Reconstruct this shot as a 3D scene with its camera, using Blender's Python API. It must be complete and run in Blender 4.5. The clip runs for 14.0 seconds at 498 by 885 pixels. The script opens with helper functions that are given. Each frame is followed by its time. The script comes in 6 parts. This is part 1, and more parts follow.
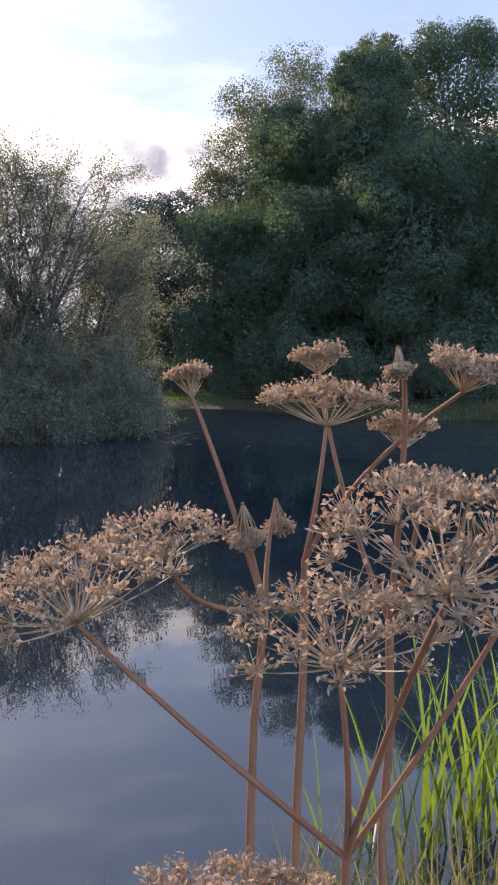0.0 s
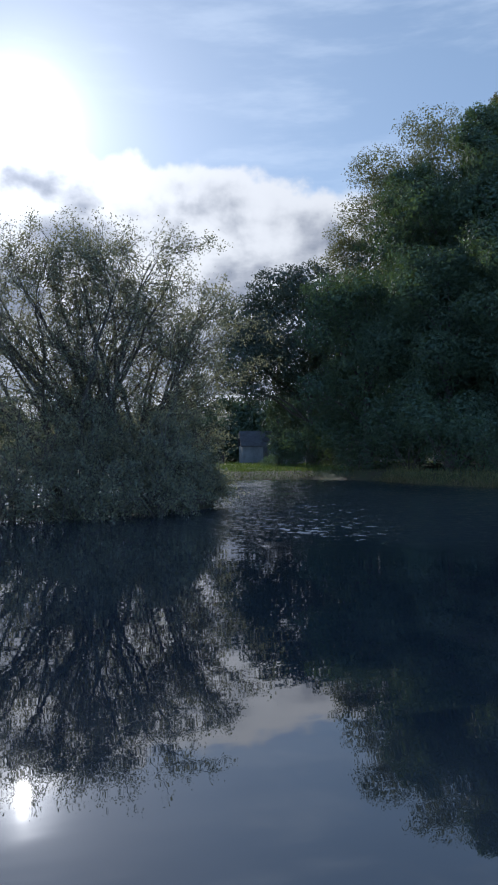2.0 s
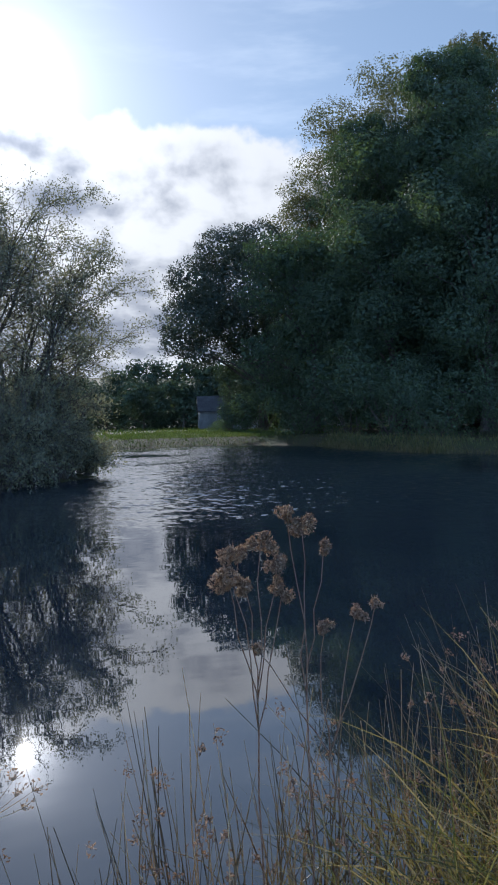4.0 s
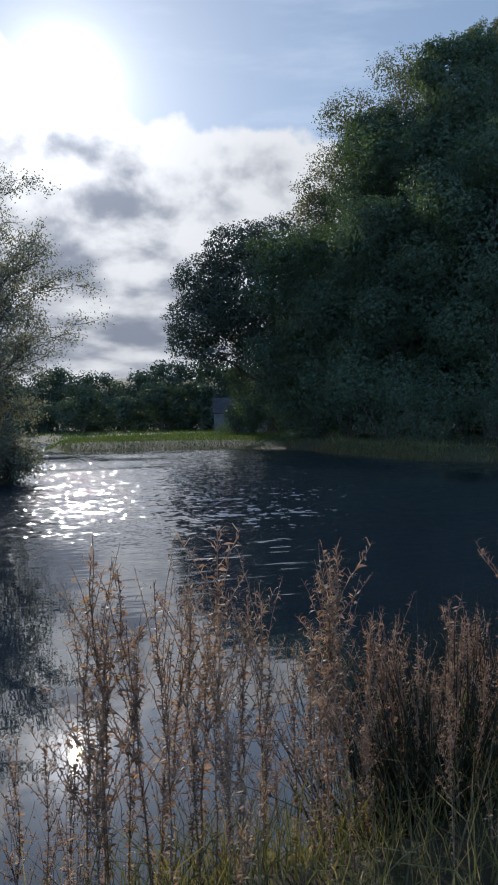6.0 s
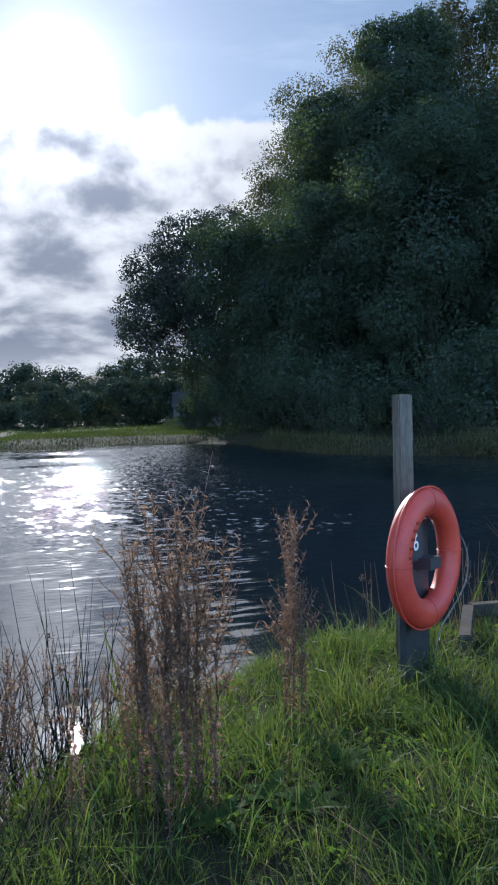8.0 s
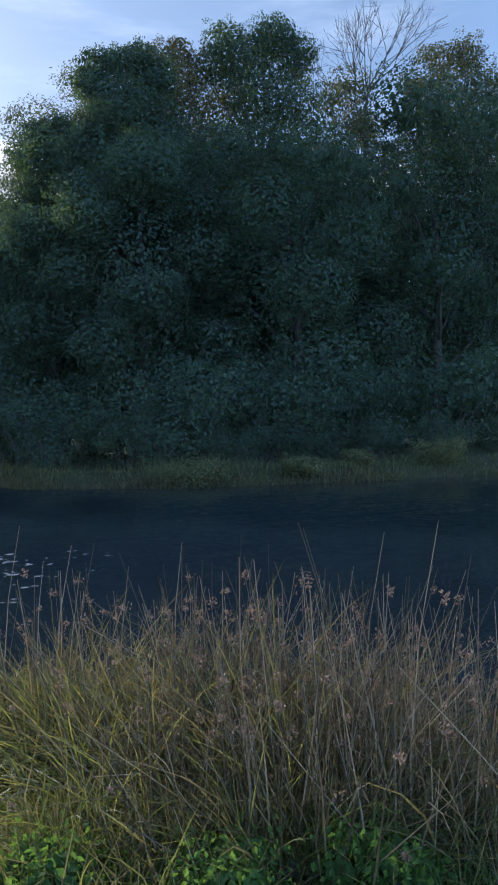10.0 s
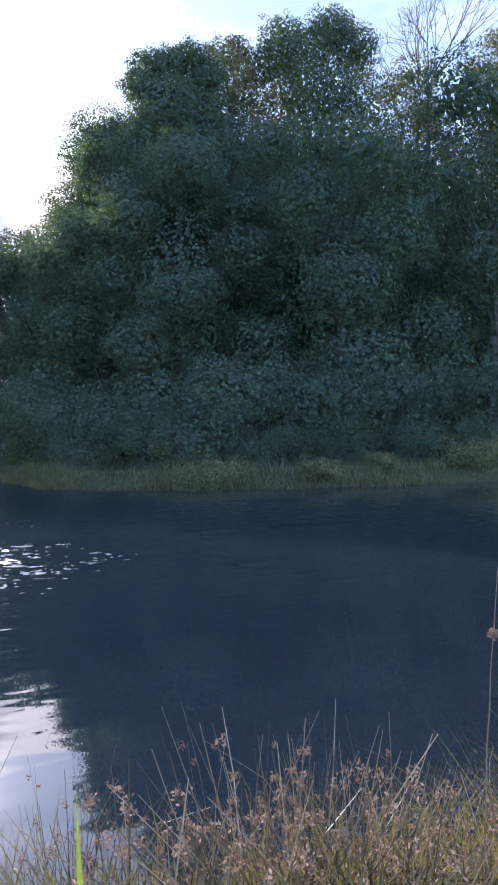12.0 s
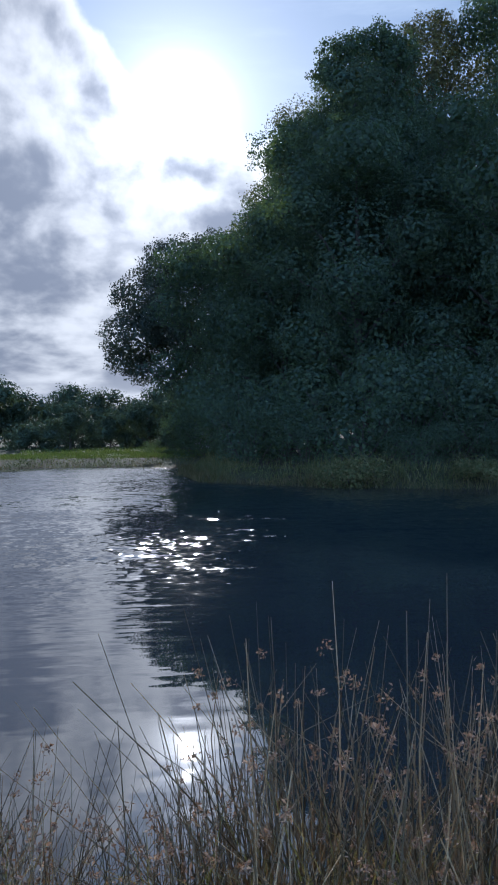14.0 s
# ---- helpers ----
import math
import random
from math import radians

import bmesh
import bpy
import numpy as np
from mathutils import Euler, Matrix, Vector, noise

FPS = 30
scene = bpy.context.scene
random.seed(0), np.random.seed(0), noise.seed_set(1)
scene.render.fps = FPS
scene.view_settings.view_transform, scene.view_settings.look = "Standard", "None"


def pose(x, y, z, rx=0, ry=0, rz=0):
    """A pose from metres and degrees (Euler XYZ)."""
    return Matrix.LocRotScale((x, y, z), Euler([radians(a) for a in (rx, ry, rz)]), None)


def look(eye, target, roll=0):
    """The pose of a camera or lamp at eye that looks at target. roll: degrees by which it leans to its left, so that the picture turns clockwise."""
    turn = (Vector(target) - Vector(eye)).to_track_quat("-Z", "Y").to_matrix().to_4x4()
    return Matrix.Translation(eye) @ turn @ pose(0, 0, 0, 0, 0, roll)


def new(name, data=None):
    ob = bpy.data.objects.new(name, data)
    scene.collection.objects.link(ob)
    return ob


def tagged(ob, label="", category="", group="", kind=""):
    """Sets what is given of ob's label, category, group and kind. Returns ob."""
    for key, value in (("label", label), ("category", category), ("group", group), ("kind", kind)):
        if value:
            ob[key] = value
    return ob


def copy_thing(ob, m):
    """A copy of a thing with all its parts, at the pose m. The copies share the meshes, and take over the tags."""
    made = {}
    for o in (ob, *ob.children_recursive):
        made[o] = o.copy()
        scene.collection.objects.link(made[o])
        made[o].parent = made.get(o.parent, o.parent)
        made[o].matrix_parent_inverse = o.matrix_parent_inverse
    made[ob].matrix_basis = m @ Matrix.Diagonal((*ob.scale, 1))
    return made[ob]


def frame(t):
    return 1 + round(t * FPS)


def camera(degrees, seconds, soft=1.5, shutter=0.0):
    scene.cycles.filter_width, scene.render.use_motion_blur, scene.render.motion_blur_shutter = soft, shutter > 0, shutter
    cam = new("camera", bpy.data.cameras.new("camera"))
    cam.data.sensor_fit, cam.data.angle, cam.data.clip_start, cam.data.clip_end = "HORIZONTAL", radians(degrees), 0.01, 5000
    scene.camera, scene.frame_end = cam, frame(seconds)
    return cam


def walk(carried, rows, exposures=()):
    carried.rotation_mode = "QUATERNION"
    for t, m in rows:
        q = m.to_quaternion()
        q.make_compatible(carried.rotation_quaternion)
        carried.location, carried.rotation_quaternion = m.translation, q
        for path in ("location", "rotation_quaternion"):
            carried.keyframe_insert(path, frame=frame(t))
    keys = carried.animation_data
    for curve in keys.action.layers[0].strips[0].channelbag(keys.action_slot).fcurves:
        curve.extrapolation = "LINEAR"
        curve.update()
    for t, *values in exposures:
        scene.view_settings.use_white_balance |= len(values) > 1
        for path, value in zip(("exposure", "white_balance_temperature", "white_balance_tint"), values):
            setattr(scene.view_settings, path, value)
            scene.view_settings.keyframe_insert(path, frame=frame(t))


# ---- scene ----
# ---------------------------------------------------------------- camera
cam = camera(34.36, 14.0, soft=2.0)
PATH = [
    (0.0, 0.000, -0.000, 1.582, -4.08, -0.51, -32.30),
    (0.1, 0.211, -0.013, 1.581, -5.24, -0.12, -30.60),
    (0.2, 0.420, -0.025, 1.579, -5.30, 0.27, -29.35),
    (0.3, 0.627, -0.036, 1.578, -4.55, 0.65, -28.20),
    (0.4, 0.830, -0.047, 1.577, -3.35, 1.04, -27.40),
    (0.5, 1.027, -0.055, 1.577, -2.03, 1.43, -26.67),
    (1.0, 1.968, -0.072, 1.628, 0.36, 1.48, -26.53),
    (1.5, 2.973, -0.073, 1.655, 0.75, 0.95, -18.36),
    (2.0, 3.972, -0.112, 1.648, 0.87, 0.57, -19.69),
    (2.5, 4.949, -0.157, 1.628, 0.01, 0.63, -20.55),
    (3.0, 5.872, -0.133, 1.623, 0.42, 2.85, -24.91),
    (3.5, 6.771, -0.016, 1.635, 0.59, 2.34, -24.21),
    (4.0, 7.690, 0.133, 1.652, -1.65, 1.15, -20.12),
    (6.3, 11.979, 0.831, 1.668, -1.54, 0.35, -14.90),
    (6.5, 12.349, 0.873, 1.678, -2.55, -0.25, -12.83),
    (7.0, 13.154, 0.930, 1.700, -2.37, 0.38, -11.45),
    (7.5, 13.992, 0.929, 1.694, -2.43, 0.73, -13.66),
    (8.0, 14.850, 0.942, 1.677, -1.99, 1.41, -16.72),
    (8.5, 15.844, 1.036, 1.707, -1.77, 2.14, -17.95),
    (9.0, 16.850, 0.903, 1.723, -1.31, 2.67, -19.82),
    (9.2, 17.172, 0.827, 1.717, -1.22, 2.86, -24.90),
    (11.3, 20.086, -0.026, 1.706, -0.11, 1.40, -34.47),
    (11.5, 20.381, -0.087, 1.701, -0.13, 1.00, -32.39),
    (12.0, 21.146, -0.169, 1.687, -0.19, 1.40, -25.38),
    (12.5, 21.934, -0.246, 1.679, 1.13, 1.37, -20.19),
    (13.0, 22.776, -0.303, 1.665, 2.21, 1.10, -20.14),
    (13.5, 23.629, -0.310, 1.650, -0.23, 0.05, -12.59),
    (14.0, 24.448, -0.282, 1.649, -0.28, 0.62, -8.48),
]
LOOKS = [(0.0, 1.6, 6700, 25), (0.5, 1.25, 6000, 18), (1.5, 0.75, 5750, 12), (4.0, 0.85, 5750, 12), (6.5, 0.58, 6000, 12), (9.0, 0.85, 5500, 13),
         (10.5, 1.35, 5700, 17), (11.5, 2.15, 6000, 26), (12.0, 1.95, 5900, 24), (12.5, 1.05, 5500, 17), (14.0, 0.75, 5500, 13)]
walk(cam, [(t, pose(x, y, z, 90 + p, r, w)) for t, x, y, z, p, r, w in PATH], LOOKS)

# ---------------------------------------------------------------- world and sun
SUN = Vector((0.0634, 0.9252, 0.3741)).normalized()
SUN_EL = math.asin(SUN.z)
SUN_AZ = math.atan2(SUN.x, SUN.y)


class Nodes:
    """Short hand for building a node tree."""

    def __init__(self, tree):
        self.tree = tree

    def add(self, kind, **props):
        n = self.tree.nodes.new(kind)
        for key, value in props.items():
            if key == "op":
                n.operation = value
            elif key == "blend":
                n.data_type, n.blend_type = "RGBA", value
            elif key == "sky":
                n.sky_type = value
        return n

    def put(self, socket, value):
        if isinstance(value, bpy.types.NodeSocket):
            self.tree.links.new(value, socket)
        elif isinstance(value, (tuple, list)) and len(value) == 3 and socket.type == "RGBA":
            socket.default_value = (*value, 1)
        else:
            socket.default_value = value

    def math(self, op, a, b=0.0, c=0.0, clamp=False):
        n = self.add("ShaderNodeMath", op=op)
        n.use_clamp = clamp
        for i, v in enumerate((a, b, c)):
            self.put(n.inputs[i], v)
        return n.outputs[0]

    def vec(self, op, a, b=(0, 0, 0)):
        n = self.add("ShaderNodeVectorMath", op=op)
        self.put(n.inputs[0], a)
        self.put(n.inputs[1], b)
        return n.outputs["Value"] if op in ("DOT_PRODUCT", "LENGTH") else n.outputs[0]

    def noise(self, v, scale, detail=4.0, rough=0.55, dist=0.0):
        n = self.add("ShaderNodeTexNoise")
        self.put(n.inputs["Vector"], v)
        n.inputs["Scale"].default_value = scale
        n.inputs["Detail"].default_value = detail
        n.inputs["Roughness"].default_value = rough
        n.inputs["Distortion"].default_value = dist
        return n.outputs["Fac"]

    def step(self, v, lo, hi, a=0.0, b=1.0):
        n = self.add("ShaderNodeMapRange")
        n.interpolation_type = "SMOOTHSTEP"
        for i, x in enumerate((v, lo, hi, a, b)):
            self.put(n.inputs[i], x)
        return n.outputs[0]

    def mix(self, f, a, b, blend="MIX"):
        n = self.add("ShaderNodeMix", blend=blend)
        self.put(n.inputs[0], f)
        self.put(n.inputs[6], a)
        self.put(n.inputs[7], b)
        return n.outputs[2]

    def ramp(self, f, stops):
        n = self.add("ShaderNodeValToRGB")
        self.put(n.inputs[0], f)
        while len(n.color_ramp.elements) < len(stops):
            n.color_ramp.elements.new(0.5)
        for e, (p, c) in zip(n.color_ramp.elements, stops):
            e.position, e.color = p, (*c, 1)
        return n.outputs[0]


def build_world():
    world = bpy.data.worlds.new("world")
    scene.world = world
    world.use_nodes = True
    k = Nodes(world.node_tree)
    world.node_tree.nodes.clear()
    sky = k.add("ShaderNodeTexSky", sky="NISHITA")
    sky.sun_disc = False
    sky.sun_elevation, sky.sun_rotation = SUN_EL, SUN_AZ
    sky.air_density, sky.dust_density, sky.ozone_density = 1.0, 0.25, 2.0
    way = k.add("ShaderNodeTexCoord").outputs["Generated"]
    sep = k.add("ShaderNodeSeparateXYZ")
    k.put(sep.inputs[0], way)
    el = k.math("MULTIPLY", k.math("ARCSINE", sep.outputs[2]), 57.2958)
    az = k.math("MULTIPLY", k.math("ARCTAN2", sep.outputs[0], sep.outputs[1]), 57.2958)
    ang = k.math("MULTIPLY", k.math("ARCCOSINE", k.math("MINIMUM", k.vec("DOT_PRODUCT", way, tuple(SUN)), 0.999999)), 57.2958)
    # cloud cells, flattening towards the horizon
    low = k.math("MULTIPLY", k.math("LOGARITHM", k.math("ADD", k.math("MAXIMUM", el, -3.0), 5.0), 2.718), 4.6)
    cell = k.add("ShaderNodeCombineXYZ")
    k.put(cell.inputs[0], k.math("MULTIPLY", az, 0.17))
    k.put(cell.inputs[1], low)
    big = k.noise(cell.outputs[0], 0.75, 5.0, 0.52, 0.25)
    lump = k.noise(k.vec("ADD", cell.outputs[0], (7.3, 2.9, 0.4)), 1.25, 6.0, 0.5, 0.15)
    puff = k.noise(k.vec("ADD", cell.outputs[0], (1.3, 5.9, 3.4)), 2.6, 4.0, 0.55)
    wisp = k.noise(k.vec("MULTIPLY", way, (1.0, 1.0, 5.0)), 5.0, 5.0, 0.6)
    # the top of the cloud bank falls away from the sun to the right and climbs to its left
    top = k.math("ADD", k.step(az, -12.0, 3.0, 35.0, 23.4), k.step(az, 3.0, 10.0, 0.0, -2.6))
    top = k.math("ADD", top, k.step(az, 10.0, 32.0, 0.0, -3.0))
    ragged = k.math("ADD", k.math("MULTIPLY", k.math("SUBTRACT", lump, 0.5), 4.0), k.math("MULTIPLY", k.math("SUBTRACT", puff, 0.5), 2.2))
    edge = k.math("ADD", k.math("SUBTRACT", top, el), ragged)
    mask = k.math("MULTIPLY", k.step(edge, -0.25, 0.7), k.step(k.math("ADD", big, k.step(edge, 0.0, 6.0, 0.06, 0.22)), 0.34, 0.50))
    # clear sky with scattered cloud away from the sun
    mask = k.mix(k.step(ang, 55.0, 95.0), mask, k.step(big, 0.50, 0.64))
    thick = k.math("MULTIPLY", k.step(k.math("ADD", k.math("ADD", k.math("MULTIPLY", lump, 0.62), k.math("MULTIPLY", big, 0.38)), k.step(edge, 3.0, 9.0, -0.01, 0.035)), 0.40, 0.62), k.step(edge, 0.8, 3.6))
    thick = k.math("MULTIPLY", thick, k.step(el, 1.5, 6.0, 0.55, 1.0))
    near = k.math("POWER", 2.718, k.math("MULTIPLY", ang, -1 / 7.0))
    lit = k.mix(thick, (0.93, 0.92, 0.89), (0.27, 0.30, 0.36))
    gain = k.math("ADD", k.step(ang, 40.0, 100.0, 0.50, 0.45), k.math("MULTIPLY", near, 0.34))
    cloud = k.mix(1.0, lit, k.math("MULTIPLY", gain, 1.0), "MULTIPLY")
    # sky behind the camera raised and blued, an unseen fill for shaded foliage
    base = k.mix(1.0, sky.outputs[0], k.step(ang, 35.0, 95.0, 0.050, 0.44), "MULTIPLY")
    base = k.mix(k.step(ang, 40.0, 90.0), base, k.mix(1.0, base, (0.80, 0.94, 1.14), "MULTIPLY"))
    base = k.mix(k.step(ang, 30.0, 80.0, 0.28, 0.04), base, (0.32, 0.42, 0.52))
    base = k.mix(k.math("MULTIPLY", k.step(wisp, 0.45, 0.75), 0.30), base, (0.48, 0.53, 0.58))
    out = k.mix(mask, base, cloud)
    # light scattered forward through the thin cloud and haze round the sun
    core = k.math("MULTIPLY", k.math("POWER", 2.718, k.math("MULTIPLY", k.math("POWER", k.math("MULTIPLY", ang, 1 / 2.0), 2.0), -1.0)), 1.6)
    halo = k.math("MULTIPLY", k.math("POWER", 2.718, k.math("MULTIPLY", ang, -1 / 3.0)), 0.70)
    wide = k.math("MULTIPLY", k.math("POWER", 2.718, k.math("MULTIPLY", ang, -1 / 13.0)), 0.09)
    dim = k.math("SUBTRACT", 1.0, k.math("MULTIPLY", k.math("MULTIPLY", thick, mask), k.step(ang, 1.5, 4.0, 0.3, 0.86)))
    glow = k.math("ADD", k.math("MULTIPLY", k.math("ADD", core, halo), dim), wide)
    white = k.mix(1.0, (1.0, 0.97, 0.92), glow, "MULTIPLY")
    out = k.mix(1.0, out, white, "ADD")
    bg = k.add("ShaderNodeBackground")
    k.put(bg.inputs[0], out)
    bg.inputs[1].default_value = 1.0
    end = k.add("ShaderNodeOutputWorld")
    k.put(end.inputs[0], bg.outputs[0])


build_world()
lamp = bpy.data.lights.new("sun", "SUN")
lamp.energy, lamp.angle, lamp.color = 4.6, radians(0.6), (1.0, 0.93, 0.82)
sun = new("sun", lamp)
sun.matrix_world = look((0, 0, 60), tuple(Vector((0, 0, 60)) - SUN))


# ---------------------------------------------------------------- materials
def material(name):
    ma = bpy.data.materials.new(name)
    ma.use_nodes = True
    ma.node_tree.nodes.clear()
    k = Nodes(ma.node_tree)
    return ma, k, k.add("ShaderNodeOutputMaterial")


def leaf_material(name, stops, translucent=0.4, rough=0.58, patch=0.35, gloss=0.2, glow=(1.5, 1.45, 0.8)):
    """Foliage: a colour for each leaf, drifting over larger patches, and light passing through."""
    ma, k, end = material(name)
    geo = k.add("ShaderNodeNewGeometry")
    where = k.add("ShaderNodeTexCoord").outputs["Object"]
    drift = k.noise(where, patch, 3.0)
    f = k.math("ADD", k.math("MULTIPLY", geo.outputs["Random Per Island"], 0.6), k.math("MULTIPLY", drift, 0.4))
    col = k.ramp(f, stops)
    vein = k.noise(where, 90.0, 2.0)
    col = k.mix(k.math("MULTIPLY", vein, 0.35), col, k.mix(1.0, col, (0.45, 0.42, 0.4), "MULTIPLY"))
    b = k.add("ShaderNodeBsdfPrincipled")
    k.put(b.inputs["Base Color"], col)
    b.inputs["Roughness"].default_value = rough
    b.inputs["Specular IOR Level"].default_value = gloss
    tr = k.add("ShaderNodeBsdfTranslucent")
    k.put(tr.inputs[0], k.mix(1.0, col, glow, "MULTIPLY"))
    m = k.add("ShaderNodeMixShader")
    m.inputs[0].default_value = translucent
    k.put(m.inputs[1], b.outputs[0])
    k.put(m.inputs[2], tr.outputs[0])
    k.put(end.inputs[0], m.outputs[0])
    return ma


def plain_material(name, dark, light, scale, rough=0.85, bump=0.3, fine=60.0, metal=0.0, stretch=(1, 1, 1), dist=0.02):
    """A mottled surface with grain and relief at two scales."""
    ma, k, end = material(name)
    where = k.add("ShaderNodeTexCoord").outputs["Object"]
    v = k.vec("MULTIPLY", where, stretch)
    a, b2 = k.noise(v, scale, 4.0, 0.6), k.noise(v, fine, 3.0, 0.6)
    f = k.math("ADD", k.math("MULTIPLY", a, 0.65), k.math("MULTIPLY", b2, 0.35))
    col = k.mix(k.step(f, 0.32, 0.68), dark, light)
    p = k.add("ShaderNodeBsdfPrincipled")
    k.put(p.inputs["Base Color"], col)
    k.put(p.inputs["Roughness"], k.math("ADD", rough - 0.08, k.math("MULTIPLY", b2, 0.16)))
    p.inputs["Metallic"].default_value = metal
    p.inputs["Specular IOR Level"].default_value = 0.5 if rough < 0.6 else 0.15
    bp = k.add("ShaderNodeBump")
    bp.inputs["Strength"].default_value = bump
    bp.inputs["Distance"].default_value = dist
    k.put(bp.inputs["Height"], f)
    k.put(p.inputs["Normal"], bp.outputs[0])
    k.put(end.inputs[0], p.outputs[0])
    return ma


def water_material():
    """Dark still water, calm under the near bank and the trees, ruffled by wind further out."""
    ma, k, end = material("lake_water")
    where = k.add("ShaderNodeTexCoord").outputs["Object"]
    sep = k.add("ShaderNodeSeparateXYZ")
    k.put(sep.inputs[0], where)
    x, y = sep.outputs[0], sep.outputs[1]
    gust = k.noise(k.vec("MULTIPLY", where, (0.10, 0.16, 1)), 1.0, 3.0, 0.5)
    start = k.step(x, 5.0, 14.0, 15.0, 4.5)
    out = k.step(k.math("DIVIDE", k.math("SUBTRACT", y, start), k.step(x, 5.0, 14.0, 12.0, 7.0)), 0.0, 1.0)
    wind = k.math("MULTIPLY", out, k.step(gust, 0.30, 0.55, 0.25, 1.0))
    lee = k.step(k.math("SUBTRACT", x, k.math("MULTIPLY", y, 0.1)), 26.0, 33.0, 1.0, 0.3)
    wind = k.math("MULTIPLY", wind, lee)

    def slope(scale, amount):
        n = k.add("ShaderNodeTexNoise")
        k.put(n.inputs["Vector"], k.vec("MULTIPLY", where, scale))
        n.inputs["Scale"].default_value = 1.0
        n.inputs["Detail"].default_value = 1.0
        n.inputs["Distortion"].default_value = 0.3
        return k.vec("MULTIPLY", k.vec("SUBTRACT", n.outputs["Color"], (0.5, 0.5, 0.5)), amount)

    waves = k.vec("ADD", slope((0.8, 2.4, 1), (0.12, 0.34, 0)), slope((0.3, 0.9, 1), (0.06, 0.16, 0)))
    # cat's-paws: patches of short steep ripples that catch the sun
    paw = k.add("ShaderNodeCombineXYZ")
    for i in range(3):
        k.put(paw.inputs[i], k.step(k.noise(k.vec("MULTIPLY", where, (1.6, 2.2, 1)), 1.0, 2.0), 0.36, 0.66, 0.55, 1.0))
    waves = k.vec("ADD", waves, k.vec("MULTIPLY", k.vec("ADD", slope((4.0, 2.1, 1), (0.66, 0.42, 0)), slope((8.5, 6.0, 1), (0.64, 0.44, 0))), paw.outputs[0]))
    # close to the near shore only short, low ripples with long crests
    close = k.vec("ADD", slope((0.9, 6.0, 1), (0.06, 0.36, 0)), slope((2.2, 13.0, 1), (0.07, 0.30, 0)))
    blend = k.add("ShaderNodeMix")
    blend.data_type = "VECTOR"
    k.put(blend.inputs[0], k.step(k.math("ADD", y, k.step(x, 15.0, 22.0, 0.0, 3.0)), 8.0, 16.0))
    k.put(blend.inputs[4], close)
    k.put(blend.inputs[5], waves)
    waves = blend.outputs[1]
    calm = k.vec("ADD", slope((0.45, 1.2, 1), (0.004, 0.008, 0)), slope((2.4, 8.0, 1), (0.005, 0.013, 0)))
    strength = k.add("ShaderNodeCombineXYZ")
    for i in range(3):
        k.put(strength.inputs[i], wind)
    fret = k.add("ShaderNodeCombineXYZ")
    for i in range(3):
        k.put(fret.inputs[i], k.step(x, 8.0, 21.0, 1.0, 3.4))
    calm = k.vec("MULTIPLY", calm, fret.outputs[0])
    # ripple normals all tipped towards the near shore and camera, to mirror brighter sky
    parts = k.add("ShaderNodeSeparateXYZ")
    k.put(parts.inputs[0], waves)
    lean = k.add("ShaderNodeCombineXYZ")
    k.put(lean.inputs[0], parts.outputs[0])
    k.put(lean.inputs[1], k.math("MULTIPLY", k.math("ABSOLUTE", parts.outputs[1]), -1.0))
    waves = k.vec("ADD", lean.outputs[0], (0, -0.03, 0))
    tilt = k.vec("ADD", k.vec("MULTIPLY", waves, strength.outputs[0]), calm)
    normal = k.vec("NORMALIZE", k.vec("ADD", tilt, (0, 0, 1)))
    p = k.add("ShaderNodeBsdfPrincipled")
    murk = k.mix(k.noise(where, 0.4, 3.0), (0.005, 0.009, 0.014), (0.010, 0.014, 0.018))
    k.put(p.inputs["Base Color"], murk)
    k.put(p.inputs["Roughness"], k.math("ADD", 0.012, k.math("MULTIPLY", wind, 0.03)))
    # index set well above water's 1.33, to brighten the mirrored sky
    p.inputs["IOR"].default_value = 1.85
    k.put(p.inputs["Normal"], normal)
    k.put(end.inputs[0], p.outputs[0])
    return ma


def ground_material():
    """Earth and turf: dark mud at the water, worn soil with moss and dead grass above."""
    ma, k, end = material("bank_earth")
    where = k.add("ShaderNodeTexCoord").outputs["Object"]
    a, b2, c = k.noise(where, 0.6, 4.0), k.noise(where, 7.0, 5.0, 0.65), k.noise(where, 55.0, 4.0, 0.7)
    soil = k.mix(b2, (0.018, 0.013, 0.008), (0.055, 0.040, 0.025))
    turf = k.mix(c, (0.016, 0.022, 0.008), (0.042, 0.046, 0.018))
    f = k.step(k.math("ADD", k.math("MULTIPLY", a, 0.5), k.math("MULTIPLY", b2, 0.5)), 0.38, 0.58)
    col = k.mix(f, soil, turf)
    p = k.add("ShaderNodeBsdfPrincipled")
    k.put(p.inputs["Base Color"], col)
    p.inputs["Roughness"].default_value = 0.95
    p.inputs["Specular IOR Level"].default_value = 0.08
    bp = k.add("ShaderNodeBump")
    bp.inputs["Strength"].default_value = 0.7
    bp.inputs["Distance"].default_value = 0.04
    k.put(bp.inputs["Height"], k.math("ADD", b2, k.math("MULTIPLY", c, 0.4)))
    k.put(p.inputs["Normal"], bp.outputs[0])
    k.put(end.inputs[0], p.outputs[0])
    return ma


